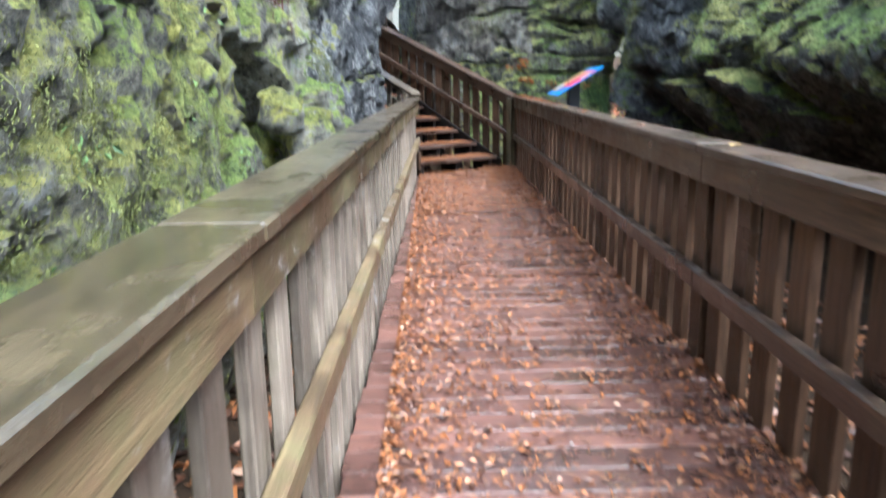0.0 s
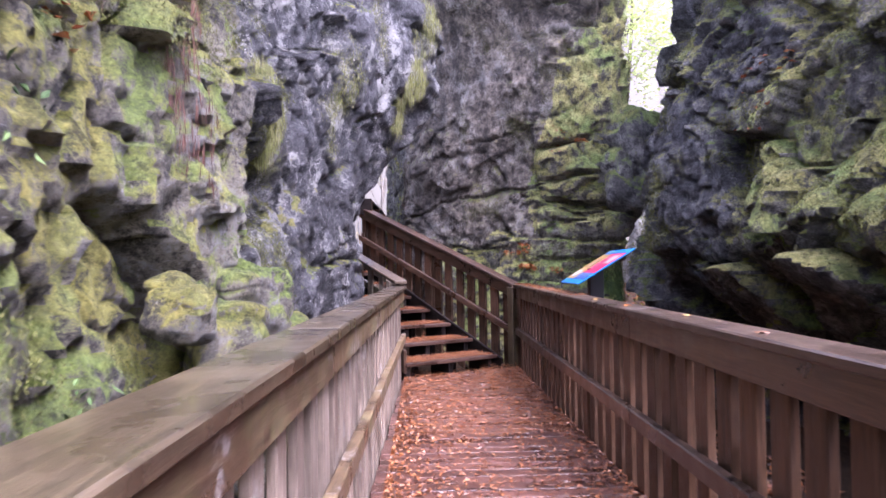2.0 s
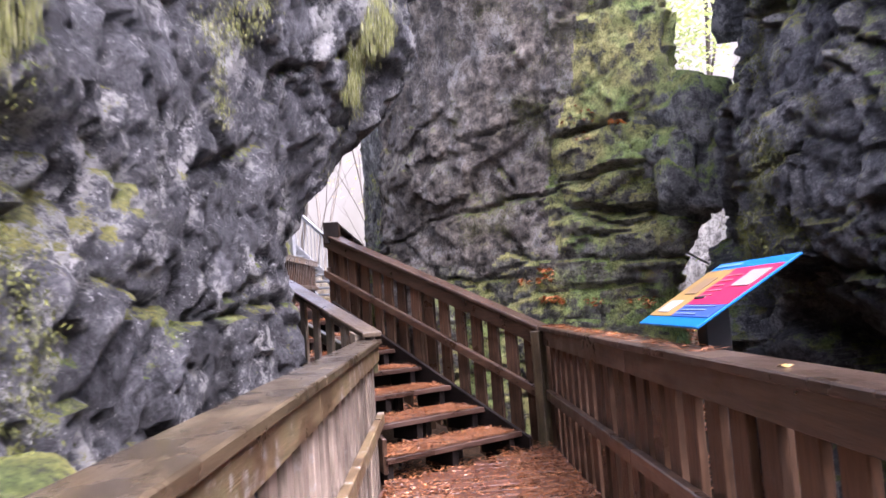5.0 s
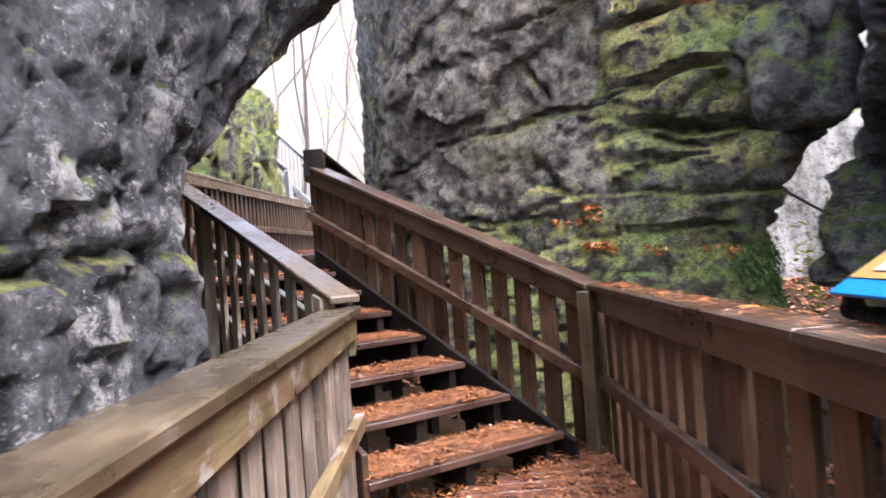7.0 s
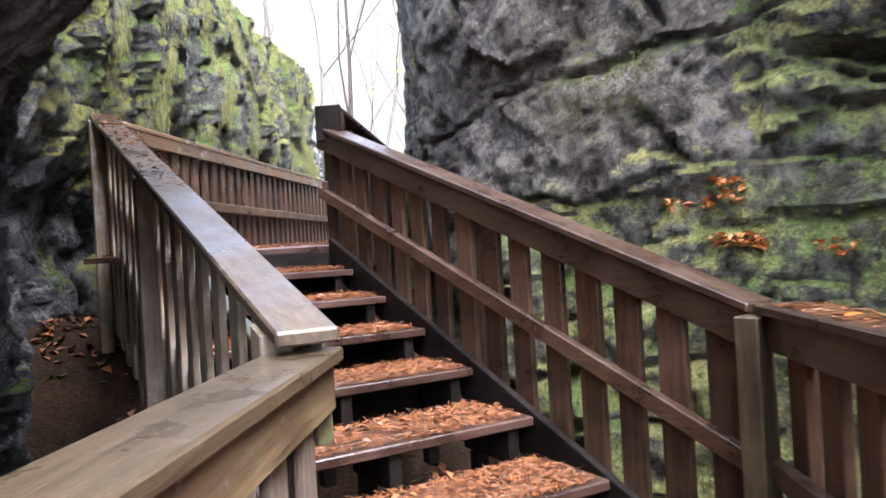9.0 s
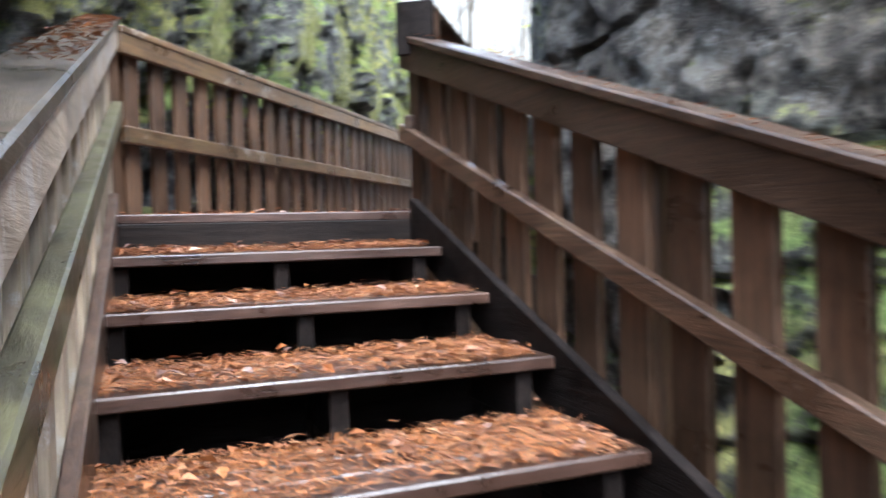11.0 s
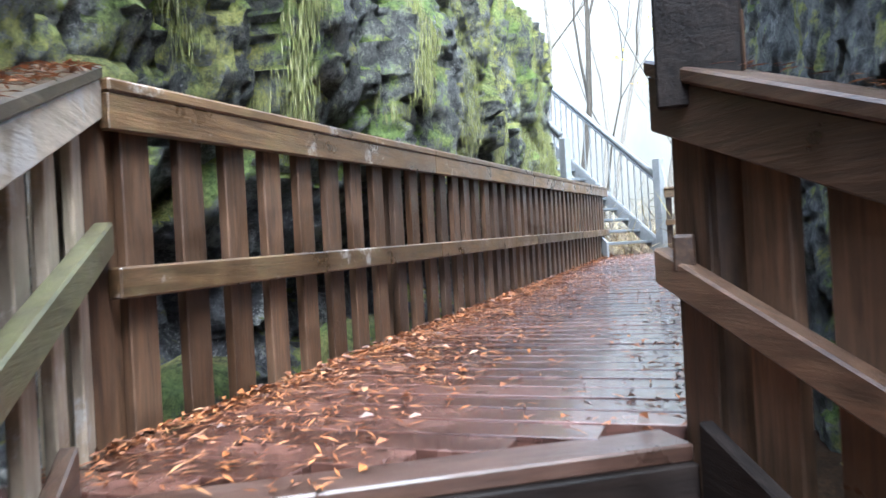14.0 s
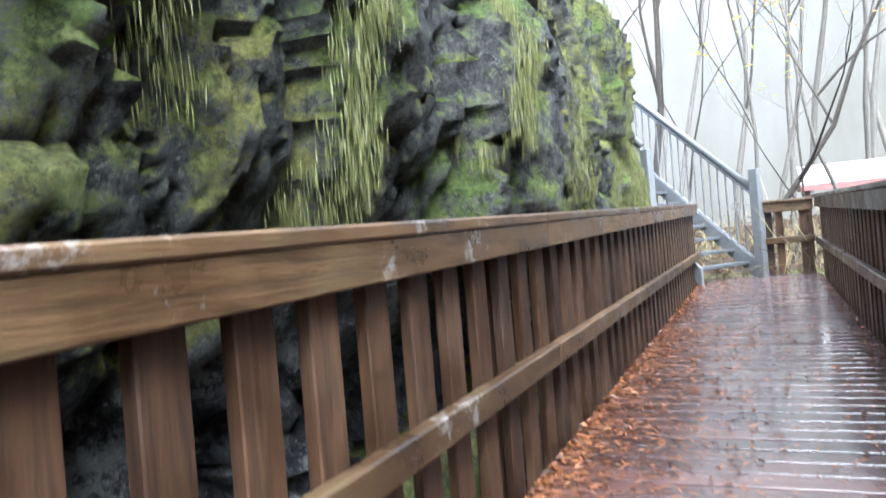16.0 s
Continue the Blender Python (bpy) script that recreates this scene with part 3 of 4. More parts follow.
# ---- boardwalk decks ----
def deck(name, label, y0, y1, x0, x1, z, end=None, ramp=0.0, joist_from=0.0, mat=DECK):
    floor = thing(name, label, "boardwalk", "", "structure")
    y, pitch = y0, 0.146
    while y < y1:
        w = 0.140
        xa, xb = x0, x1
        if end:
            xa, xb = end(y + w / 2, xa, xb)
        if xb - xa > 0.05:
            bm = prism(xb - xa, 0, 0, w, -0.038, 0, 0.0022)
            part("plank", bm, mat, floor, "", pose(xa + LOOSE.uniform(-0.008, 0.008), y, z + ramp * max(0.0, y - 13.9) + LOOSE.uniform(-0.0015, 0.0015)))
        y += pitch
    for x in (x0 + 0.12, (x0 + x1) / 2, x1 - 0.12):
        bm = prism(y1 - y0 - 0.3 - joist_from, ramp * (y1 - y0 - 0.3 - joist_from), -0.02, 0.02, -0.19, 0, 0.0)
        part("joist", bm, WET_SHADE_WOOD, floor, "", pose(x, y0 + 0.05 + joist_from, z - 0.046, 0, 0, 90))
    return floor


def lower_end(y, xa, xb):
    xa -= 0.20 * max(0.0, 10.5 - y) / 15.5
    if y > 10.5:
        c = (y - S0.y) / SN.y
        xa = max(xa, S0.x + SN.x * c - 0.02)
    return xa, xb


deck("floor_lower", "wet red-brown plank boardwalk littered with leaves", -5.0, 11.55, LEFT_X - 0.03, RIGHT_X + 0.03, 0.0, lower_end)


def upper_end(y, xa, xb):
    if y < 14.4:
        c = (y - (S0 + SD * 3.66).y) / SN.y
        xb = min(xb, (S0 + SD * 3.66).x + SN.x * c)
    return xa, xb


deck("floor_upper", "wet reflective plank boardwalk edged with orange leaves", 13.44, 24.55, UP_L - 0.03, UP_R + 0.03, LANDING, upper_end, RAMP, 1.1, DECK_WET)

# ---- railings ----
railing("algae-green weathered timber railing with wide wet handrail", (LEFT_X - 0.20, -5.0, 0), (LEFT_X, 10.61, 0.028), -1, (PALE_X, PALE_Z, CAP_PALE), pitch=0.26, board=0.12, thick=0.03)
railing("dark red-brown wet timber railing beside the boardwalk", (RIGHT_X - 0.11, -5.0, -0.09), (RIGHT_X, 11.42, 0.01), 1, (WOOD_X, WOOD_Z, WOOD_X))
railing("sloping timber stair railing with a wet dark handrail", on_stair(0.10, 0.033, 0.118), on_stair(4.12, 0.033, 1.420), -1, (FRESH_X, FRESH_Z, CAP_DARK), cap_ends=(0.09, 0.0), mid=(0.71, 0.54), lip=0.005, fascia=0.150, board=0.100, pitch=0.250, thick=0.03, drop=0.50, mid_wood=OLIVE_X)
railing("sloping dark brown timber stair railing", (1.20, 11.45, 0.010), (-1.045, 14.277, 1.307), 1, (WOOD_X, WOOD_Z, WOOD_X), mid=(0.40, 0.50), lip=0.014, fascia=0.182, drop=0.50)
railing("long golden-brown timber railing beside the upper boardwalk", (UP_L, UP_CORNER[1], 1.402), (UP_L, END_Y, 1.695), -1, (MID_X, MID_Z, MID_X), height=1.050, fascia=0.145, board=0.118, mid=(0.43, 0.30), lip=0.005)
rock_side = railing("dark timber railing along the rock side of the upper boardwalk", (UP_R, 14.19, LANDING), (UP_R, 24.50, END_Z), 1, (WOOD_X, WOOD_Z, WOOD_X))
part("end_board", prism(0.036, 0, 0.028, -0.168, 0.80, 1.072, 0.006), WET_SHADE_WOOD, rock_side, "dark end board closing the handrail", pose(-0.040, 0, 0))
railing("short open timber railing closing the end of the boardwalk", (UP_R - 0.01, 24.58, END_Z - 0.03), (-1.62, 24.58, END_Z - 0.03), 1, (MID_X, MID_Z, MID_X), pitch=0.30, board=0.10, mid=(0.46, 0.46))


def corner_post(x, y, z, tall, turn, mat, label):
    p = tagged(new("railing_post", mesh_of(prism(0.095, 0, -0.0475, 0.0475, -0.25, tall, 0.006), "railing_post", mat)), label, "post", "railing corner posts")
    p.matrix_basis = pose(x, y, z, 0, 0, turn)


corner_post(1.15, 11.36, 0, 1.035, 40, POST_Z, "algae-green square post where the stair railing begins")
corner_post(-2.60, 13.91, LANDING, 1.02, 0, MID_Z, "brown corner post of the upper railing")

# ---- wooden stairs ----
def build_stairs():
    st = thing("wooden_staircase", "wet wooden staircase of deep open treads strewn with needles", "staircase")
    turn = 90 + math.degrees(STAIR_A)
    st.matrix_basis = pose(S0.x, S0.y, 0, 0, 0, turn)
    # local x climbs, local y points away from the right-hand side
    for k in range(TREADS):
        x, z = GOING * k, RISER * (k + 1)
        for j in range(3):
            w = 0.150
            bm = prism(1.39, 0, 0, w - 0.006, -0.045, 0, 0.006)
            part("tread_board", bm, TREAD, st, "", pose(x + j * w, -0.01, z + LOOSE.uniform(-0.001, 0.001), 0, 0, -90))
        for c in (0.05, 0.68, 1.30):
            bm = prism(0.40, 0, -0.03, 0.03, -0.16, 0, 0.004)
            part("bearer", bm, WET_SHADE_WOOD, st, "", pose(x + 0.03, -c, z - 0.047))
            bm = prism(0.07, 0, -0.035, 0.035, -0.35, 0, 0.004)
            part("support", bm, WET_SHADE_WOOD, st, "", pose(x + 0.30, -c, z - 0.207))
        # added boards block light, so gaps between the upper treads read black
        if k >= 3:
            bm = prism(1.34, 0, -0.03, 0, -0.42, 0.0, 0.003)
            part("back_board", bm, WET_SHADE_WOOD, st, "dark board added behind the open riser to black out the gap", pose(x + 0.44, -0.01, z - 0.05, 0, 0, -90))
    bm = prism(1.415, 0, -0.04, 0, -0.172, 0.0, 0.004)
    part("fascia", bm, WET_SHADE_WOOD, st, "dark riser board under the landing edge", pose(3.5, 0, LANDING - 0.041, 0, 0, -90))
    bm = prism(1.415, 0, 0, 0.155, -0.045, 0, 0.006)
    part("nosing_board", bm, TREAD, st, "", pose(3.48, 0, LANDING + 0.003, 0, 0, -90))
    bm = prism(3.66, 3.66 * 0.330, -0.040, 0.0, -0.10, 0.17, 0.005)
    part("stringer", bm, WOOD_X, st, "greyed stringer board", pose(0.02, 0.012, 0.16))
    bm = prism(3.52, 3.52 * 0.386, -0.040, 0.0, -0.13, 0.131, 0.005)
    part("stringer", bm, WET_SHADE_WOOD, st, "dark stringer board", pose(-0.08, -1.402, 0.0))
    return st


build_stairs()


# ---- steel stairs ----
def tube(bm, a, b, r, sides=8):
    a, b = Vector(a), Vector(b)
    m = (b - a).to_track_quat('Z', 'Y').to_matrix().to_4x4()
    rings = []
    for p in (a, b):
        rings.append([bm.verts.new(p + m.to_3x3() @ Vector((r * math.cos(6.2832 * k / sides), r * math.sin(6.2832 * k / sides), 0))) for k in range(sides)])
    for k in range(sides):
        bm.faces.new((rings[0][k], rings[0][(k + 1) % sides], rings[1][(k + 1) % sides], rings[1][k]))
    bm.faces.new(rings[0][::-1])
    bm.faces.new(rings[1])


STEEL_DARK = paint("dark_steel_grating", (0.16, 0.17, 0.18), 0.5, 0.3, 0.3)


def build_steel_stairs():
    st = thing("steel_staircase", "pale galvanised steel staircase climbing past the cliff", "staircase")
    st.matrix_basis = pose(-1.75, 24.62, END_Z + 0.02, 0, 0, 150)
    rise, going, steps = 0.19, 0.215, 18
    slope = rise / going
    width = 1.30
    for k in range(steps):
        bm = prism(width, 0, 0, 0.26, -0.045, 0, 0.006)
        part("tread", bm, STEEL_DARK, st, "", pose(0.10 + going * k, width, rise * (k + 1), 0, 0, -90))
    for y in (0.0, width):
        bm = prism(steps * going + 0.2, slope * (steps * going + 0.2), -0.025, 0.025, -0.12, 0.14, 0.004)
        part("stringer", bm, STEEL, st, "", pose(0.0, y, 0.05))
        start = 0.0 if y == 0 else 0.8
        bm = bmesh.new()
        tube(bm, (start, y, 1.22 + slope * start), (4.2, y, 1.22 + slope * 4.2), 0.045, 10)
        part("handrail", bm, STEEL, st, "round steel handrail", None, True)
        bm = bmesh.new()
        tube(bm, (start, y, 1.13 + slope * start), (4.2, y, 1.13 + slope * 4.2), 0.02)
        part("upper_bar", bm, STEEL, st)
        bm = bmesh.new()
        tube(bm, (start, y, 0.20 + slope * start), (4.2, y, 0.20 + slope * 4.2), 0.02)
        part("lower_bar", bm, STEEL, st)
        x = start + 0.14
        while x < 4.15:
            bm = bmesh.new()
            tube(bm, (x, y, 0.20 + slope * x), (x, y, 1.13 + slope * x), 0.015, 6)
            part("baluster", bm, STEEL, st)
            x += 0.125
        bm = prism(0.13, 0, -0.065, 0.065, -0.3, 1.48 if y == 0 else 1.15, 0.008)
        part("post", bm, STEEL, st, "square grey end post", pose(start - 0.13, y, slope * start))


build_steel_stairs()


# ---- information sign ----
def build_sign():
    st = thing("information_sign", "slanted colourful information panel on a black post", "sign")
    st.matrix_basis = pose(1.56, 8.30, 0.0, 0, 0, 0)
    bm = prism(0.12, 0, -0.06, 0.06, -0.4, 1.27, 0.004)
    part("post", bm, paint("black_steel", (0.015, 0.015, 0.017), 0.5), st, "black square post", pose(-0.06, 0, 0))
    tilt = pose(0, 0, 1.29, 0, 0, SIGN_TURN) @ pose(0, 0, 0, SIGN_TILT, 0, 0)
    W, H = SIGN_W, SIGN_H
    bm = prism(W, 0, -H / 2, H / 2, -0.012, 0, 0.003)
    board = part("panel", bm, paint("blue_print", (0.0, 0.15, 0.42), 0.35, 0, 0.05), st, "blue bordered printed panel", tilt @ pose(-W / 2, 0, 0))

    def patch(x0, x1, y0, y1, colour, lab, z=0.004):
        b2 = prism(x1 - x0, 0, y0, y1, z - 0.003, z, 0)
        part("print", b2, paint(lab.replace(" ", "_"), colour, 0.4, 0, 0.15), board, lab, pose(x0, 0, 0))

    patch(0.01, W * 0.42, -H / 2 + 0.07, H / 2 - 0.08, (0.32, 0.20, 0.06), "ochre map print")
    patch(W * 0.42, W - 0.01, -H / 2 + H * 0.3, H / 2 - 0.08, (0.50, 0.015, 0.075), "crimson print field")
    patch(W * 0.42, W - 0.01, -H / 2 + 0.07, -H / 2 + H * 0.3 - 0.004, (0.035, 0.09, 0.34), "blue print field")
    patch(W * 0.72, W - 0.05, H * 0.05, H / 2 - 0.12, (0.36, 0.29, 0.28), "faded photograph print", 0.008)
    patch(W * 0.10, W * 0.30, -H / 2 + 0.10, -H / 2 + 0.2, (0.40, 0.40, 0.39), "pale photograph print", 0.008)
    patch(W * 0.15, W * 0.34, -0.02, H / 2 - 0.16, (0.24, 0.16, 0.09), "brown photograph print", 0.008)
    for k in range(5):
        patch(W * 0.46, W * (0.66 - 0.03 * (k % 3)), H * 0.22 - 0.042 * k, H * 0.22 - 0.042 * k + 0.008, (0.50, 0.16, 0.20), "pale line of small print", 0.008)
    for k in range(3):
        patch(W * 0.46, W * (0.90 - 0.06 * k), -H / 2 + 0.145 - 0.03 * k, -H / 2 + 0.153 - 0.03 * k, (0.16, 0.24, 0.48), "pale line of small print", 0.008)
    patch(W * 0.05, W * 0.40, H / 2 - 0.05, H / 2 - 0.025, (0.12, 0.28, 0.48), "pale heading bar", 0.004)
    return st


SIGN_TURN, SIGN_TILT, SIGN_W, SIGN_H = -92, 31, 0.92, 0.56
build_sign()


# ---- boulders and chockstones ----
def boulder(name, label, centre, size, mat, turn=0.0, blocks=0.8, detail=5):
    bm = bmesh.new()
    bmesh.ops.create_icosphere(bm, subdivisions=detail, radius=1.0)
    c, m = Vector(centre), Euler((0.1, 0.15, turn)).to_matrix()
    small = min(size)
    for v in bm.verts:
        d = v.co.normalized()
        e = 1.0 / max(1e-6, (abs(d.x) ** 4 + abs(d.y) ** 4 + abs(d.z) ** 4) ** 0.25)
        p = m @ Vector((d.x * size[0], d.y * size[1], d.z * size[2])) * (0.35 + 0.65 * e * 0.85)
        p = p * (1 + 0.16 * noise.noise(d * 1.6 + c)) + (m @ d) * 0.75 * min(1.0, small * 1.6) * relief(c + p, blocks, 0.1)
        v.co = p
    ob = new(name, mesh_of(bm, name, mat, True))
    ob.matrix_basis = Matrix.Translation(c)
    return tagged(ob, label, "rock")


boulder("chockstone", "dark jammed boulder bridging the rock cleft", (3.02, 12.20, 2.95), (0.50, 0.5, 0.62), ROCK_SHADE, 0.4)
boulder("chockstone", "dark jammed boulder bridging the rock cleft", (3.02, 12.02, 2.40), (0.38, 0.40, 0.42), ROCK_SHADE, 1.1)
# the pale block is added in place of bright misty distance through the cleft
boulder("boulder", "pale limestone block added to stand in for the bright misty view behind the cleft", (7.4, 20.0, 1.0), (2.5, 0.7, 2.7), ROCK_PALE, 0.1, 0.5)


# thin tube for the cable-like handrail across the cleft; its ends run into rock
def cleft_rail():
    bm = bmesh.new()
    tube(bm, (2.7, 13.2, 2.13), (6.0, 13.2, 0.0), 0.016, 8)
    tagged(new("branch", mesh_of(bm, "branch", RAIL_PALE, True)), "thin pale handrail tube slanting across the rock cleft", "branch")


RAIL_PALE = soil("pale_rail_tube", [(0.3, (0.30, 0.29, 0.27)), (0.7, (0.52, 0.50, 0.47))], 0.8, 12.0)
cleft_rail()
boulder("boulder", "moss-capped limestone boulder at the foot of the cliff", (-0.92, 5.95, 0.38), (0.30, 0.42, 0.40), ROCK_MOSSY, 0.3)
boulder("boulder", "rough lichen-spotted block beside the grey cliff", (-0.88, 7.0, 0.55), (0.26, 0.32, 0.34), ROCK_MOSSY, 0.9)
for label, place, size, turn in (("rough squarish limestone block with lichen, perched beside the walkway", (-0.92, 5.98, 1.10), (0.22, 0.21, 0.24), 0.2),
                                 ("moss-draped limestone block leaning on the cliff", (-0.94, 5.42, 0.90), (0.24, 0.27, 0.26), 0.7),
                                 ("pale pitted limestone block wedged in the cliff", (-1.02, 5.02, 1.12), (0.20, 0.18, 0.18), 0.1),
                                 ("small mossy stone lying on larger blocks", (-0.92, 5.62, 1.20), (0.11, 0.12, 0.09), 0.5),
                                 ("low mossy limestone block behind the handrail", (-0.92, 6.55, 0.72), (0.24, 0.26, 0.32), 0.4)):
    boulder("boulder", label, place, size, ROCK_MOSSY, turn)
boulder("boulder", "green mossy boulder under the upper railing", (-3.05, 14.9, 1.15), (0.28, 0.45, 0.42), ROCK_SHADE, 0.2)
boulder("boulder", "green mossy boulder under the upper railing", (-3.05, 16.6, 1.15), (0.28, 0.6, 0.42), ROCK_SHADE, 0.1)


# ---- fallen leaves, needles, moss ----
def blades(name, label, category, mat, places, length, width, lift, seed, hang=0.0, fold=0.3):
    """Many small folded leaves as one mesh. places: (n, 3) array; lift: how far their tips rise; hang: 1 for strands that droop."""
    rng = np.random.default_rng(seed)
    p = np.asarray(places, float)
    n = len(p)
    a = rng.uniform(0, 2 * np.pi, n)
    L = length * rng.uniform(0.6, 1.4, n)
    W = width * rng.uniform(0.6, 1.4, n)
    d = np.stack([np.cos(a), np.sin(a), rng.uniform(-lift, lift, n)], 1)
    if hang:
        d = np.stack([np.cos(a) * (1 - hang), np.sin(a) * (1 - hang), -np.ones(n) * hang], 1)
    d /= np.linalg.norm(d, axis=1)[:, None]
    s = np.cross(d, rng.normal(size=(n, 3)) * (0.25 if not hang else 1.0) + np.array([0, 0, 1.0 if not hang else 0.0]))
    s /= np.linalg.norm(s, axis=1)[:, None] + 1e-9
    u = np.cross(s, d)
    v = np.empty((n, 4, 3))
    v[:, 0] = p - d * (L / 2)[:, None] * (0 if hang else 1)
    v[:, 2] = v[:, 0] + d * L[:, None]
    m = v[:, 0] + d * (L * 0.45)[:, None] + u * (W * fold)[:, None]
    v[:, 1] = m + s * (W / 2)[:, None]
    v[:, 3] = m - s * (W / 2)[:, None]
    base = np.arange(n)[:, None] * 4
    tris = np.concatenate([base + np.array([0, 1, 2]), base + np.array([0, 2, 3])], 1).reshape(-1, 3)
    me = from_lists(name, v.reshape(-1, 3).tolist(), tris.tolist(), mat)
    return tagged(new(name, me), label, category, "", "stuff")


BRUSH = leafy("dry_brush", [(0.0, (0.10, 0.075, 0.05)), (0.5, (0.20, 0.15, 0.09)), (0.8, (0.30, 0.26, 0.12)), (1.0, (0.38, 0.24, 0.10))], 0.8)
GRASS = leafy("late_grass", [(0.0, (0.10, 0.13, 0.03)), (0.6, (0.22, 0.25, 0.06)), (1.0, (0.34, 0.32, 0.11))], 0.8)
MOSS_BRIGHT = leafy("bright_moss_strands", [(0.0, (0.07, 0.075, 0.022)), (0.4, (0.14, 0.15, 0.042)), (0.75, (0.23, 0.24, 0.075)), (1.0, (0.36, 0.35, 0.20))], 0.9)
RNG = np.random.default_rng(5)


def strip(n, x0, x1, y0, y1, z, pile=0.006, power=None):
    """Points on a floor; power > 1 crowds them towards x0."""
    x = RNG.uniform(0, 1, n)
    if power:
        x = x ** power
    y = RNG.uniform(y0, y1, n)
    lift = RAMP * np.maximum(0, y - 13.9) if z else 0.0
    return np.stack([x0 + (x1 - x0) * x, y, z + lift + 0.004 + np.abs(RNG.normal(0, pile, n))], 1)


low = np.concatenate([strip(6500, LEFT_X, 0.5, -1, 10.9, 0, 0.010, 3.2), strip(5200, RIGHT_X, 0.65, -1, 11.3, 0, 0.010, 2.8), strip(700, LEFT_X, RIGHT_X, -1, 11, 0, 0.002)])
blades("leaf_litter", "orange-brown fallen leaves along the boardwalk edges", "leaves", LITTER, low, 0.036, 0.021, 0.25, 1)
low = np.concatenate([strip(8000, LEFT_X, RIGHT_X, -1, 10.6, 0, 0.002), strip(8000, LEFT_X + 0.1, RIGHT_X, 7.5, 11.2, 0, 0.006), strip(2500, 0.75, RIGHT_X, 9.6, 11.5, 0, 0.03)])
blades("needle_litter", "rust-coloured conifer needles matted on the planks", "needles", NEEDLE, low, 0.045, 0.005, 0.15, 2)


def tread_points(n, k, pile):
    s = GOING * k + RNG.uniform(0.02, 0.44, n) ** 1.0
    c = RNG.uniform(0.0, 1.34, n)
    keep = RNG.uniform(0, 1, n) < 0.35 + 0.65 * (np.abs(c - 0.67) / 0.67) ** 0.8 + 0.3 * (s - GOING * k > 0.25)
    s, c = s[keep], c[keep]
    z = RISER * (k + 1) + 0.004 + np.abs(RNG.normal(0, pile, len(s)))
    return np.stack([S0.x + SD.x * s + SN.x * c, S0.y + SD.y * s + SN.y * c, z], 1)


step_needles = np.concatenate([tread_points(6500, k, 0.012) for k in range(TREADS)])
blades("needle_litter", "thick rust-coloured needle mat on the stair treads", "needles", NEEDLE, step_needles, 0.05, 0.0038, 0.35, 3)
step_leaves = np.concatenate([tread_points(140, k, 0.014) for k in range(TREADS)])
blades("leaf_litter", "brown leaves among the needles on the stairs", "leaves", LITTER, step_leaves, 0.045, 0.026, 0.4, 4)
up = np.concatenate([strip(2400, UP_L, -1.6, 13.7, 24.3, LANDING, 0.012, 9.0), strip(260, UP_R, -1.4, 14.2, 24.4, LANDING, 0.006, 2.6), strip(70, UP_L, UP_R, 14.3, 24.4, LANDING, 0.002)])
blades("leaf_litter", "orange and pale leaves heaped along the upper boardwalk", "leaves", LITTER, up, 0.038, 0.022, 0.35, 5)
up = np.concatenate([strip(4500, UP_L, -1.7, 13.6, 20, LANDING, 0.008, 3.2), strip(700, UP_L, UP_R, 14.2, 24.4, LANDING, 0.002)])
blades("needle_litter", "scattered rusty needles on the upper boardwalk", "needles", NEEDLE, up, 0.055, 0.007, 0.25, 6)
gx = np.stack([RNG.uniform(-3.2, 2.9, 16000), RNG.uniform(-1, 14.5, 16000)], 1)
hollow = (gx[:, 1] > 9.3) & (gx[:, 1] < 13.6) & (gx[:, 0] < 1.3) & (RNG.uniform(0, 1, len(gx)) < 0.9)
gx = gx[~hollow]
gz = np.array([ground_height(x, y) for x, y in gx]) + 0.01
blades("leaf_litter", "brown leaves covering the soil beneath the boardwalk", "leaves", LITTER, np.column_stack([gx, gz]), 0.085, 0.05, 0.5, 7)

# loose leaves lying on the handrails
def lone_leaf(x, y, z, size, turn, mat_index=0):
    bm = bmesh.new()
    pts = []
    for k in range(15):
        a = 6.2832 * k / 15
        r = size * (0.55 + 0.45 * abs(math.cos(2.5 * a))) * 0.55
        pts.append(bm.verts.new((r * math.cos(a), r * math.sin(a) * 0.8, 0.004 + 0.004 * math.sin(3 * a))))
    mid = bm.verts.new((0, 0, 0.010))
    for k in range(15):
        bm.faces.new((mid, pts[k], pts[(k + 1) % 15]))
    ob = new("fallen_leaf", mesh_of(bm, "fallen_leaf", LEAF_TONES[mat_index]))
    ob.matrix_basis = pose(x, y, z, 0, 0, turn)
    tagged(ob, ("wet orange", "yellow", "brown curled")[mat_index] + " fallen leaf lying on the handrail", "leaf", "leaves on the handrails")


LEAF_TONES = [paint("orange_leaf", (0.52, 0.17, 0.03), 0.4), paint("yellow_leaf", (0.36, 0.23, 0.07), 0.4), paint("brown_leaf", (0.20, 0.085, 0.035), 0.5)]
for x, y, size, turn, kind in ((-0.26, 2.2, 0.045, 20, 2), (-0.30, 2.9, 0.06, 80, 0), (-0.27, 4.6, 0.09, 40, 0), (-0.31, 5.2, 0.06, 10, 0), (-0.24, 5.8, 0.05, 60, 2), (-0.29, 6.9, 0.06, 130, 0),
                               (-0.27, 7.7, 0.06, 20, 0), (-0.33, 8.4, 0.07, 75, 0), (-0.25, 8.9, 0.05, 5, 1), (-0.30, 9.5, 0.05, 95, 2), (-0.23, 10.1, 0.045, 15, 1)):
    lone_leaf(x - 0.0129 * (10.5 - y), y, 1.068, size, turn, kind)
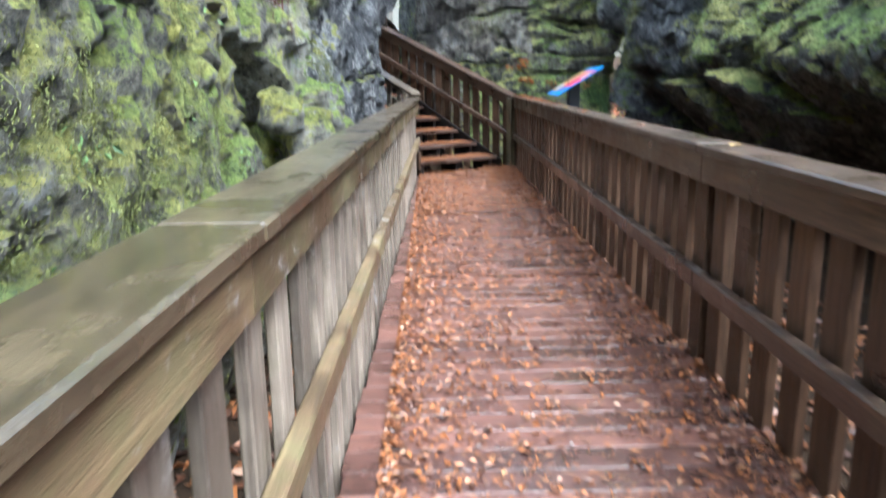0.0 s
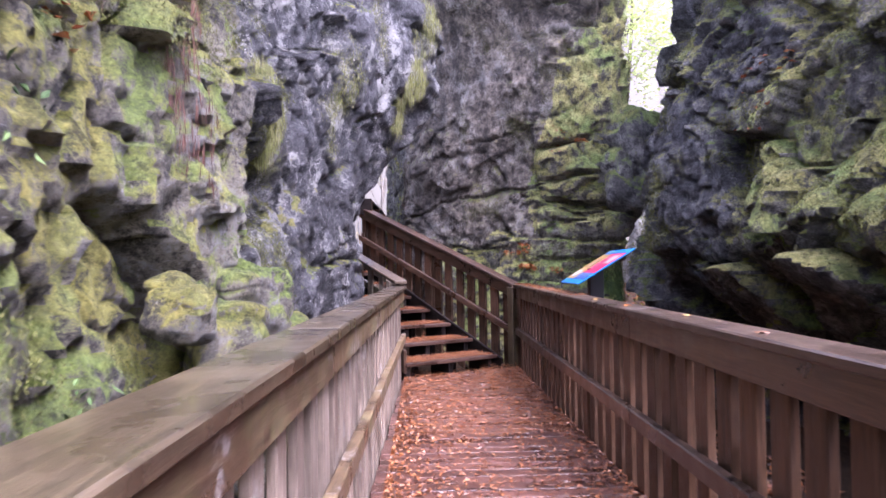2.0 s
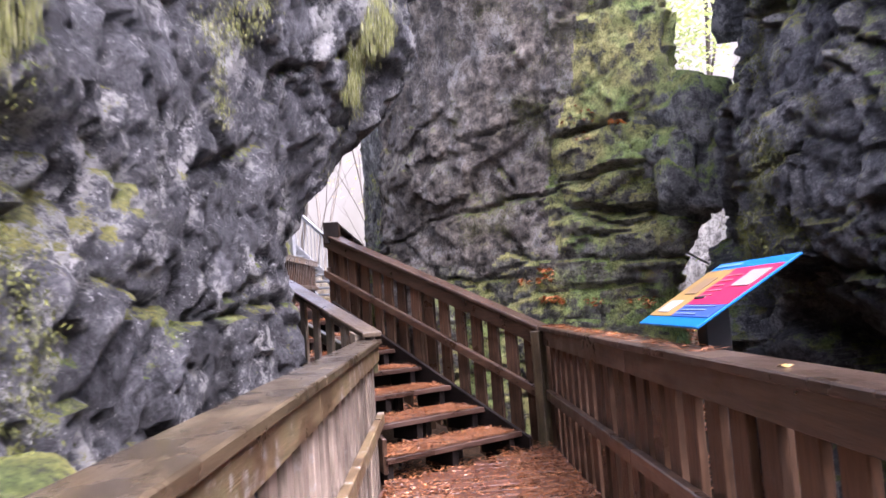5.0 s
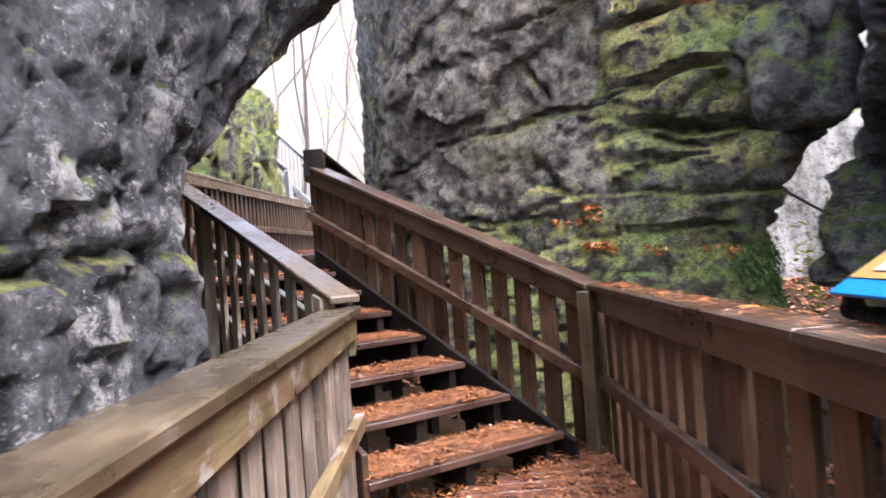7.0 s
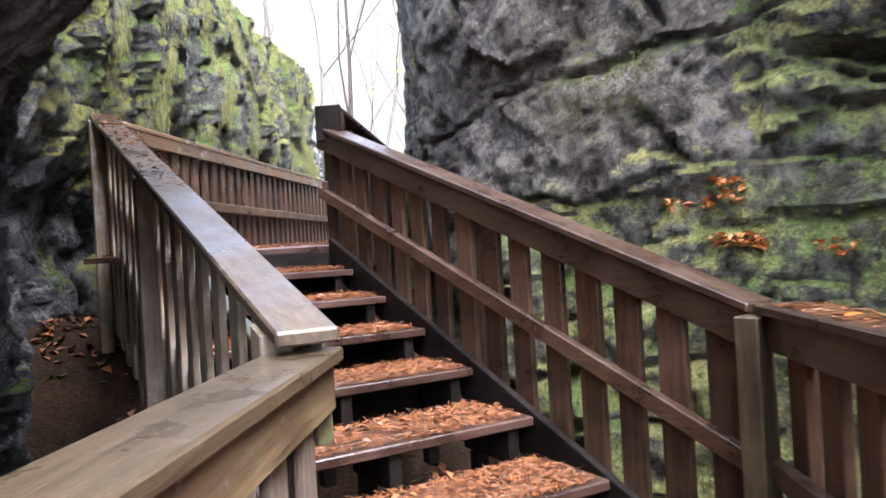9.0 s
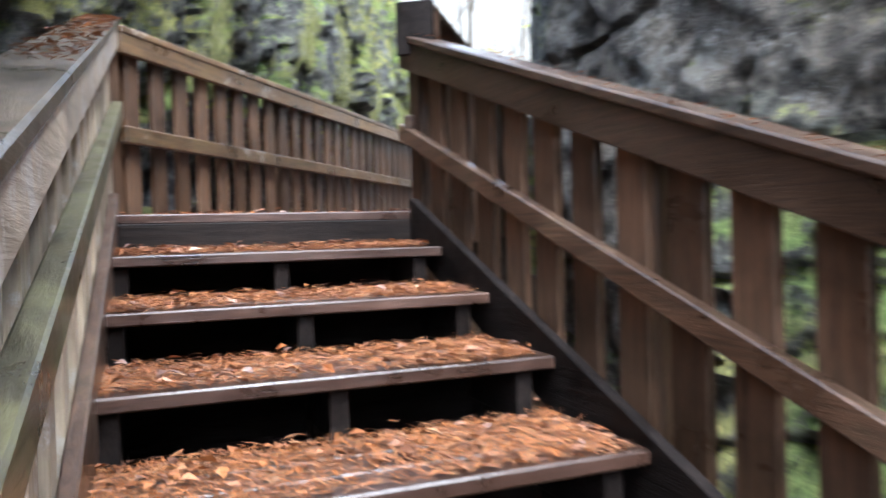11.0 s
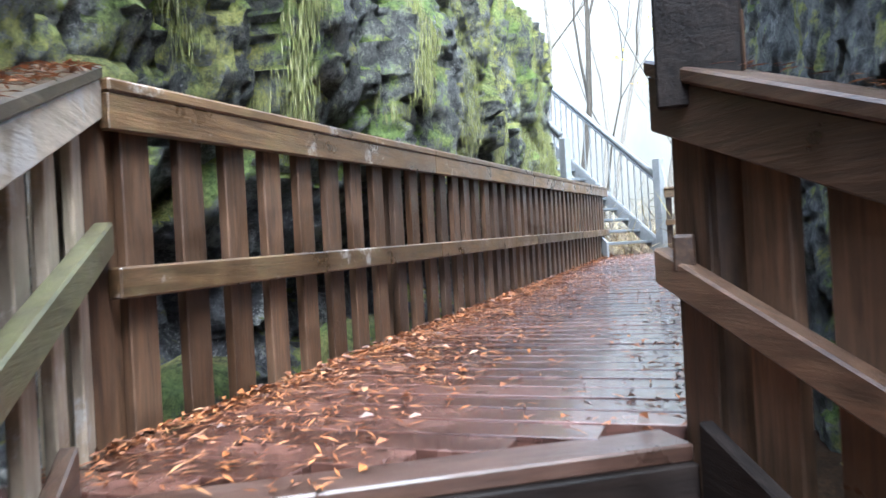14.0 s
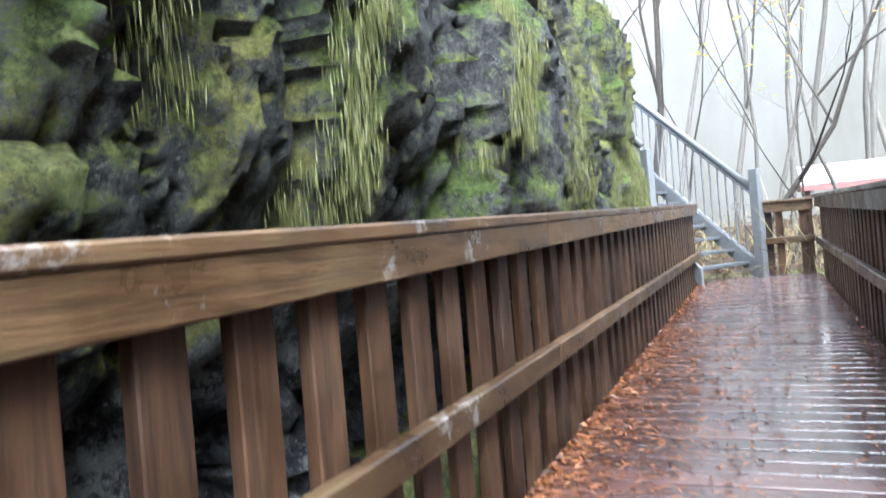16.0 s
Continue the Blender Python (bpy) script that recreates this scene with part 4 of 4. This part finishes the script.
for y, size, kind in ((3.1, 0.06, 1), (4.4, 0.05, 2), (5.3, 0.06, 1), (6.2, 0.05, 0), (7.0, 0.05, 1), (7.8, 0.06, 2), (9.3, 0.07, 0), (9.7, 0.06, 0), (10.2, 0.07, 0), (10.6, 0.06, 1), (10.9, 0.07, 0)):
    lone_leaf(RIGHT_X - 0.0067 * (11.4 - y) + 0.04 + 0.09 * ((y * 7.3) % 1), y, 1.077 - 0.0061 * (11.4 - y), size, y * 77, kind)


def vertices_of(name):
    me = bpy.data.objects[name].data
    co = np.empty(len(me.vertices) * 3)
    me.vertices.foreach_get("co", co)
    no = np.empty(len(me.vertices) * 3)
    me.vertices.foreach_get("normal", no)
    return co.reshape(-1, 3), no.reshape(-1, 3)


def moss_on(cliff_name, pick, per, seed, length, width, mat, label, hang=0.75, threshold=0.1, scale=0.9, name="moss", drape=1.0):
    co, no = vertices_of(cliff_name)
    rng = np.random.default_rng(seed)
    ok = pick(co[:, 0], co[:, 1], co[:, 2])
    co, no = co[ok], no[ok]
    low_z = np.array([1.0, 1.0, drape])
    score = np.array([noise.noise(Vector(p) * scale) * 0.6 + noise.noise(Vector(p) * scale * 3.1) * 0.4 for p in co * low_z]) + 0.12 * no[:, 2]
    keep = score > threshold
    co, no = co[keep], no[keep]
    co, no = np.repeat(co, per, 0), np.repeat(no, per, 0)
    co = co + rng.normal(0, 0.03, co.shape) + no * rng.uniform(0.0, 0.02, len(co))[:, None]
    if len(co):
        blades(name, label, "moss", mat, co, length, width, 0.6, seed, hang)


moss_on("cliff_left", lambda x, y, z: (y < 7.0) & (y > -1) & (z < 5) & (z > -0.1), 8, 21, 0.02, 0.005, MOSS, "yellow-green moss cushions on the cliff", 0.55, 0.01, 1.0)
moss_on("cliff_left", lambda x, y, z: (y > 15.0) & (y < 23.2) & (z < 5.8) & (z > 2.2), 14, 22, 0.05, 0.0032, MOSS_BRIGHT, "long yellow-green moss trailing from the ledges", 0.96, 0.22, 1.1, drape=0.22)
moss_on("cliff_left", lambda x, y, z: (y > 6.8) & (y < 10.2) & (z > 2.3) & (z < 6.0) & (x > -1.4), 9, 23, 0.03, 0.005, MOSS_BRIGHT, "bright moss tufts on the overhang", 0.85, 0.24, 1.3, drape=0.4)
moss_on("cliff_centre", lambda x, y, z: (x > 0.7) & (z < 5.5) & (z > -0.2) & (y < 13.4), 8, 24, 0.020, 0.005, MOSS, "thin green moss on the rock layers", 0.5, 0.10, 1.2)
moss_on("cliff_right", lambda x, y, z: (y > 0) & (y < 11.5) & (z < 6) & (z > 1.2), 5, 25, 0.024, 0.007, MOSS, "dark green moss on the ledges", 0.55, 0.12, 0.9)
moss_on("cliff_left", lambda x, y, z: (y < 4.4) & (y > -1) & (z < 2.0) & (z > 0.2), 1, 26, 0.055, 0.020, FERN, "small fresh green fern fronds on the mossy rock", 0.45, 0.36, 1.9, "ferns")


def moss_curtain(y, z0, z1, count, spread, seed):
    """Bright moss strands that hang in a narrow curtain down the left cliff."""
    rng = np.random.default_rng(seed)
    co, no = vertices_of("cliff_left")
    wander = 0.10 * np.sin(co[:, 2] * 3.1 + seed)
    width = spread * (0.45 + 0.55 * np.abs(np.sin(co[:, 2] * 4.7 + seed)))
    ok = (np.abs(co[:, 1] - y - wander) < width) & (co[:, 2] > z0) & (co[:, 2] < z1) & (co[:, 0] > -4)
    co, no = co[ok], no[ok]
    k = rng.integers(0, len(co), count)
    p = co[k] + no[k] * rng.uniform(0.01, 0.05, count)[:, None] + rng.normal(0, 0.02, (count, 3))
    blades("moss", "bright yellow-green moss hanging down the rock in strands", "moss", MOSS_BRIGHT, p, 0.085, 0.0045, 0.1, seed, 0.93)


for k, (y, z0, z1, count, spread) in enumerate(((15.0, 2.9, 4.6, 1100, 0.12), (15.75, 2.45, 4.6, 3200, 0.13), (16.8, 2.8, 4.8, 2200, 0.07), (18.2, 3.2, 5.0, 900, 0.12), (19.6, 2.4, 5.0, 5500, 0.30), (21.5, 2.4, 5.0, 5000, 0.28), (6.75, 2.05, 2.75, 1500, 0.10), (10.0, 2.85, 4.5, 3200, 0.22))):
    moss_curtain(y, z0, z1, count, spread, 120 + k)


def leaf_patch(cliff_name, axis, at, z, spread, count, seed):
    """Orange leaves caught on a ledge; axis: 0 to place it by x, 1 by y."""
    rng = np.random.default_rng(seed)
    co, no = vertices_of(cliff_name)
    ok = (np.abs(co[:, axis] - at) < spread) & (np.abs(co[:, 2] - z) < spread * 0.45) & (co[:, 1] < 14)
    co, no = co[ok], no[ok]
    best = np.argsort(-no[:, 2] + rng.normal(0, 0.12, len(no)))[:max(8, count // 3)]
    k = best[rng.integers(0, len(best), count)]
    blades("leaf_litter", "orange fallen leaves caught on a mossy rock ledge", "leaves", ORANGE, co[k] + no[k] * rng.uniform(0.005, 0.035, count)[:, None] + rng.normal(0, 0.015, (count, 3)), 0.06, 0.035, 0.7, seed)


ORANGE = leafy("bright_orange_leaves", [(0.0, (0.30, 0.10, 0.03)), (0.5, (0.55, 0.20, 0.05)), (1.0, (0.62, 0.30, 0.12))], 0.5)
for k, (x, z, spread, count) in enumerate(((1.45, 1.55, 0.16, 60), (1.58, 1.30, 0.11, 60), (1.96, 1.23, 0.08, 22), (2.45, 1.19, 0.14, 30), (2.3, 3.05, 0.10, 16))):
    leaf_patch("cliff_centre", 0, x, z, spread, count, 210 + k)
for k, (y, z, spread, count) in enumerate(((4.9, 2.55, 0.45, 160), (6.2, 2.35, 0.35, 60), (3.6, 2.6, 0.4, 80))):
    leaf_patch("cliff_right", 1, y, z, spread, count, 220 + k)
moss_on("cliff_centre", lambda x, y, z: (x > 2.55) & (x < 2.85) & (z > 0.8) & (z < 1.3) & (y < 12.6), 8, 27, 0.07, 0.018, FERN, "bright green plants growing from the edge of the cleft", 0.6, 0.0, 2.0, "ferns")


def on_cap(n, p0, p1, top, outward, crowd=1.0):
    """Points on a handrail board over the base line p0 to p1; outward: unit vector away from the walkway."""
    t, w = RNG.uniform(0, 1, n) ** crowd, RNG.uniform(-0.01, 0.15, n)
    a, b = np.array(p0, float), np.array(p1, float)
    return a + (b - a) * t[:, None] + np.array([outward[0], outward[1], 0]) * w[:, None] + np.stack([np.zeros(n), np.zeros(n), top + 0.004 + np.abs(RNG.normal(0, 0.004, n))], 1)


cap_needles = np.concatenate([on_cap(900, (RIGHT_X, 11.25, 0.01), (RIGHT_X - 0.02, 7.6, -0.01), 1.067, (1, 0), 1.6), on_cap(500, on_stair(4.05, 0.033, 1.398), on_stair(1.6, 0.033, 0.61), 1.067, (-SN.x, -SN.y), 1.5), on_cap(160, (-0.9, 14.05, 1.23), (1.1, 11.55, 0.05), 1.067, (SN.x, SN.y))])
blades("needle_litter", "rusty needles stuck to the wet handrail boards", "needles", NEEDLE, cap_needles, 0.045, 0.005, 0.15, 8)
cap_leaves = on_cap(28, on_stair(4.05, 0.033, 1.398), on_stair(2.0, 0.033, 0.74), 1.067, (-SN.x, -SN.y), 1.5)
blades("leaf_litter", "orange leaves heaped on the stair handrail", "leaves", LITTER, cap_leaves, 0.042, 0.024, 0.2, 9)


def hanging_roots(y, z0, z1, count, spread, seed):
    """Rootlets that cling to the left cliff between two heights."""
    rng = np.random.default_rng(seed)
    co, _ = vertices_of("cliff_left")
    co = co[(np.abs(co[:, 1] - y) < spread) & (co[:, 2] > z0) & (co[:, 2] < z1) & (co[:, 0] > -3)]
    p = co[rng.integers(0, len(co), count)] + np.stack([rng.uniform(0.0, 0.04, count), rng.normal(0, 0.02, count), rng.normal(0, 0.03, count)], 1)
    blades("roots", "red-brown rootlets trailing down the rock", "roots", ROOT, p, 0.13, 0.005, 0.1, seed, 0.9)


hanging_roots(5.45, 1.75, 2.7, 420, 0.13, 31)
hanging_roots(4.7, 2.5, 3.2, 160, 0.20, 32)


# ---- bare trees in the mist ----
def branch(rng, curves, p, d, r, length, level):
    pts = [(p.copy(), r)]
    steps = 6
    for k in range(steps):
        d = (d + Vector((rng.gauss(0, 0.10), rng.gauss(0, 0.10), rng.gauss(0.02, 0.06)))).normalized()
        p = p + d * (length / steps)
        pts.append((p.copy(), r * (1 - 0.75 * (k + 1) / steps)))
        if level < 3 and k >= 1 and rng.random() < 0.62:
            side = (d + Vector((rng.uniform(-1, 1), rng.uniform(-1, 1), rng.uniform(-0.1, 0.7)))).normalized()
            branch(rng, curves, p.copy(), side, r * (1 - 0.7 * k / steps) * 0.5, length * rng.uniform(0.4, 0.62), level + 1)
    curves.append((pts, level))


def sweep(bm, pts, sides):
    rings = []
    for i, (p, r) in enumerate(pts):
        d = (pts[min(i + 1, len(pts) - 1)][0] - pts[max(i - 1, 0)][0]).normalized()
        m = d.to_track_quat('Z', 'Y').to_matrix()
        rings.append([bm.verts.new(p + m @ Vector((r * math.cos(6.2832 * k / sides), r * math.sin(6.2832 * k / sides), 0))) for k in range(sides)])
    for a, b in zip(rings, rings[1:]):
        for k in range(sides):
            bm.faces.new((a[k], a[(k + 1) % sides], b[(k + 1) % sides], b[k]))


def tree(x, y, height, girth, lean, seed, leaves=0, leaf=0.10):
    # trees past y 29.8 take the mist-paled bark
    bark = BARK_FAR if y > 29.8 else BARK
    rng = random.Random(seed)
    z = ground_height(x, y) - 0.2
    t = thing("tree", "slender bare grey tree" + (" with a few yellow leaves" if leaves else " on the wooded slope"), "tree", "trees beyond the boardwalk")
    t.matrix_basis = pose(x, y, z)
    curves = []
    branch(rng, curves, Vector((0, 0, 0)), Vector((lean[0], lean[1], 1)).normalized(), girth, height, 0)
    trunk, crown = bmesh.new(), bmesh.new()
    for pts, level in curves:
        sweep(trunk if level == 0 else crown, pts, 8 if level == 0 else (6 if level == 1 else 4))
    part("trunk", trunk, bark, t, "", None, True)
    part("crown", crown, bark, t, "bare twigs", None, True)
    if leaves:
        tips = [p for pts, level in curves if level >= 2 for p, _ in pts[3:]]
        q = np.array([tips[rng.randrange(len(tips))] for _ in range(leaves)]) + np.random.default_rng(seed).normal(0, 0.08 if leaf < 0.12 else 0.6, (leaves, 3))
        ob = blades("foliage", "thin yellow autumn leaves", "", AUTUMN if leaf < 0.12 else HAZE_LEAF, q, leaf, leaf * 0.6, 0.5, seed)
        ob.parent = t


# leaves behind the cleft, with haze painted in as paler green
HAZE_LEAF = leafy("hazy_green_leaves", [(0.0, (0.42, 0.50, 0.16)), (0.5, (0.55, 0.64, 0.30)), (1.0, (0.62, 0.64, 0.28))], 0.8, 0.6)
AUTUMN = leafy("autumn_leaves", [(0.0, (0.55, 0.24, 0.05)), (0.4, (0.55, 0.42, 0.10)), (1.0, (0.42, 0.55, 0.12))], 0.7, 0.6)
for args in ((-3.6, 29, 11, 0.085, (0.02, 0), 41, 160), (-2.2, 27.5, 6.5, 0.065, (0.45, 0.1), 43, 120), (-1.3, 28, 4.0, 0.035, (0.42, 0), 44, 90), (-5.2, 32, 12, 0.08, (0.05, 0), 45),
             (-0.8, 36, 13, 0.10, (0.12, 0), 46, 500), (-7.0, 35, 13, 0.11, (-0.1, 0), 47), (0.6, 34, 12, 0.09, (0.2, 0), 48), (-2.6, 42, 15, 0.12, (0.0, 0), 49), (-9, 43, 15, 0.13, (0.1, 0), 50, 500), (-5.5, 47, 16, 0.12, (-0.05, 0), 51, 900), (3, 45, 15, 0.13, (-0.1, 0), 52, 500), (-12, 46, 16, 0.14, (0.05, 0), 53, 700), (-0.5, 48, 18, 0.14, (0, 0), 54, 900),
             (-1.9, 33, 10, 0.06, (0.25, 0), 61), (0.2, 30, 8, 0.05, (-0.2, 0), 65, 300), (-1.4, 40, 13, 0.09, (0.1, 0), 66), (-4.4, 38, 14, 0.09, (0.05, 0), 67, 400), (-8.2, 33, 12, 0.07, (0.1, 0), 68), (1.6, 39, 13, 0.09, (-0.1, 0), 69, 500), (-3.2, 26.6, 5, 0.03, (0.2, 0), 70),
             (3.7, 17.6, 8, 0.10, (-0.02, 0.0), 55, 12000, 0.12), (4.3, 19.6, 9, 0.10, (0.02, 0.0), 56, 12000, 0.12), (7.2, 22.2, 10, 0.10, (0.02, 0.0), 57, 12000, 0.12)):
    tree(*args)


# ---- misty distance painted on a glowing sheet ----
def build_backdrop():
    m, n, l, b = material("mist")
    at = n.new("ShaderNodeNewGeometry").outputs["Position"]
    mp = n.new("ShaderNodeMapping")
    mp.inputs["Scale"].default_value = (0.35, 0.35, 0.03)
    l.new(at, mp.inputs["Vector"])
    trunks = grit(n, l, mp.outputs[0], 1.0, 6, 0.65)
    soft = grit(n, l, at, 0.12, 4, 0.5)
    # painted haze: whiter with height, which also brightens the deck's reflection
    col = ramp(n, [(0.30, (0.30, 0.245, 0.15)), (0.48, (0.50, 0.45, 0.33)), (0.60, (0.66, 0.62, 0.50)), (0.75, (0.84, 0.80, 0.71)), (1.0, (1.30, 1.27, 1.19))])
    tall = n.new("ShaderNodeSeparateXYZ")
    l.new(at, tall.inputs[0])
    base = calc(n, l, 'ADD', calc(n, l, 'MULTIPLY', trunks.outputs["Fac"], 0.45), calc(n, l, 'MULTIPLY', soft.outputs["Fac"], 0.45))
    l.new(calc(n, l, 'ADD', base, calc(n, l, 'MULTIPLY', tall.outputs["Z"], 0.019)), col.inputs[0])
    # the sheet glows by itself to give the mist its brightness
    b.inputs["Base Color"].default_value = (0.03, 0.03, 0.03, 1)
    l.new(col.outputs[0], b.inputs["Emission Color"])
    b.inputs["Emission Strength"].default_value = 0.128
    b.inputs["Roughness"].default_value = 1.0
    verts, faces = [], []
    for k in range(33):
        a = radians(35 + 110 * k / 32)
        for z in (-2, 5, 14, 26):
            r = 58 + 0.25 * z
            verts.append((-2 + r * math.cos(a), 6 + r * math.sin(a), z + (3 * noise.noise(Vector((k * 0.4, 0, 0))) if z == 26 else 0)))
    for k in range(32):
        for j in range(3):
            p = k * 4 + j
            faces.append((p, p + 4, p + 5, p + 1))
    tagged(new("backdrop", from_lists("backdrop", verts, faces, m, True)), "glowing backdrop painted as a pale misty wooded hillside", "backdrop", "", "structure")


build_backdrop()


# ---- far shelter ----
def build_shelter():
    base = ground_height(-0.6, 33)
    st = thing("shelter", "small far shelter with a pale roof edged in faded red", "shelter")
    st.matrix_basis = pose(0.5, 33.5, base - 0.55)
    white = paint("pale_roof_sheet", (0.72, 0.70, 0.68), 0.5)
    red = paint("faded_red_trim", (0.45, 0.16, 0.14), 0.6)
    for side in (-1, 1):
        bm = prism(2.6, 0, 0, 1.2, -0.05, 0, 0.01)
        part("roof_panel", bm, white, st, "pale sloping roof sheet", pose(-1.3, 0, 2.7) @ pose(0, 0, 0, -24 if side < 0 else 204, 0, 0))
    bm = prism(2.6, 0, -0.03, 0.03, -0.10, 0, 0.005)
    part("eave_board", bm, red, st, "faded red eave board", pose(-1.3, -1.13, 2.2))
    for x in (-1.15, 1.15):
        for y in (-0.95, 0.95):
            bm = prism(0.1, 0, -0.05, 0.05, -0.3, 2.2, 0.005)
            part("post", bm, MID_Z, st, "", pose(x - 0.05, y, 0))


build_shelter()


# ---- leaves caught on the rock ----
def ledge_leaves(cliff_name, centre, radius, count, seed, label="orange leaves caught on a rock ledge"):
    co, no = vertices_of(cliff_name)
    near = np.linalg.norm(co - np.array(centre), axis=1) < radius
    co = co[near]
    if len(co):
        rng = np.random.default_rng(seed)
        p = co[rng.integers(0, len(co), count)] + rng.normal(0, 0.008, (count, 3)) + np.array([0.0, -0.015, 0.01])
        blades("leaf_litter", label, "leaves", LITTER_BRIGHT, p, 0.06, 0.04, 0.5, seed)


LITTER_BRIGHT = leafy("bright_orange_leaves", [(0.0, (0.20, 0.06, 0.03)), (0.5, (0.42, 0.13, 0.04)), (1.0, (0.50, 0.24, 0.12))], 0.5)
for k, (name, x, y, z, r, n) in enumerate((("cliff_centre", 1.95, 12.3, 3.15, 0.22, 16),
                                           ("cliff_left", -1.1, 4.6, 2.35, 0.30, 30), ("cliff_left", -1.1, 3.9, 2.6, 0.3, 26), ("cliff_left", -1.0, 6.1, 0.9, 0.25, 24), ("cliff_right", 2.8, 6.6, 2.6, 0.5, 40), ("cliff_right", 2.8, 8.0, 2.9, 0.5, 26), ("cliff_right", 2.7, 5.4, 2.3, 0.5, 30), ("cliff_right", 2.75, 5.0, 2.55, 0.45, 90), ("cliff_right", 2.85, 6.4, 3.0, 0.4, 60), ("cliff_left", -1.25, 2.6, 2.1, 0.4, 40))):
    ledge_leaves(name, (x, y, z), r, n, 70 + k)


gx3 = np.stack([RNG.uniform(3.4, 9.0, 2600), RNG.uniform(13.2, 19.5, 2600)], 1)
gz3 = np.array([ground_height(x, y) for x, y in gx3]) + 0.02
blades("leaf_litter", "pale orange leaves on the open ground behind the cleft", "leaves", LITTER_BRIGHT, np.column_stack([gx3, gz3]), 0.11, 0.07, 0.4, 94)
SPROUT = leafy("fresh_yellow_green_leaves", [(0.0, (0.25, 0.36, 0.03)), (1.0, (0.45, 0.55, 0.06))], 0.6, 0.4)
sprig = np.stack([3.12 + RNG.normal(0, 0.05, 90), 12.35 + RNG.normal(0, 0.06, 90), 0.98 + RNG.normal(0, 0.20, 90)], 1)
blades("sprig", "fresh yellow-green leaves growing at the edge of the cleft", "plant", SPROUT, sprig, 0.07, 0.035, 0.6, 93)


# ---- undergrowth beyond the boardwalk ----
n_brush = 9000
bx = RNG.uniform(-9, 5, n_brush)
by = 24.2 + 18 * RNG.uniform(0, 1, n_brush) ** 1.4
bz = np.array([ground_height(x, y) for x, y in zip(bx, by)]) + np.abs(RNG.normal(0, 0.45, n_brush)) + 0.05
blades("undergrowth", "tangled yellow-brown twigs and dry grass beyond the boardwalk", "undergrowth", BRUSH, np.column_stack([bx, by, bz]), 0.5, 0.016, 1.6, 91)
gx2 = np.stack([RNG.uniform(-4, 1.5, 5000), RNG.uniform(22.2, 27, 5000)], 1)
gz2 = np.array([ground_height(x, y) for x, y in gx2]) + 0.05
blades("grass", "short yellow-green grass at the foot of the steel stairs", "grass", GRASS, np.column_stack([gx2, gz2]), 0.14, 0.010, 2.0, 92)
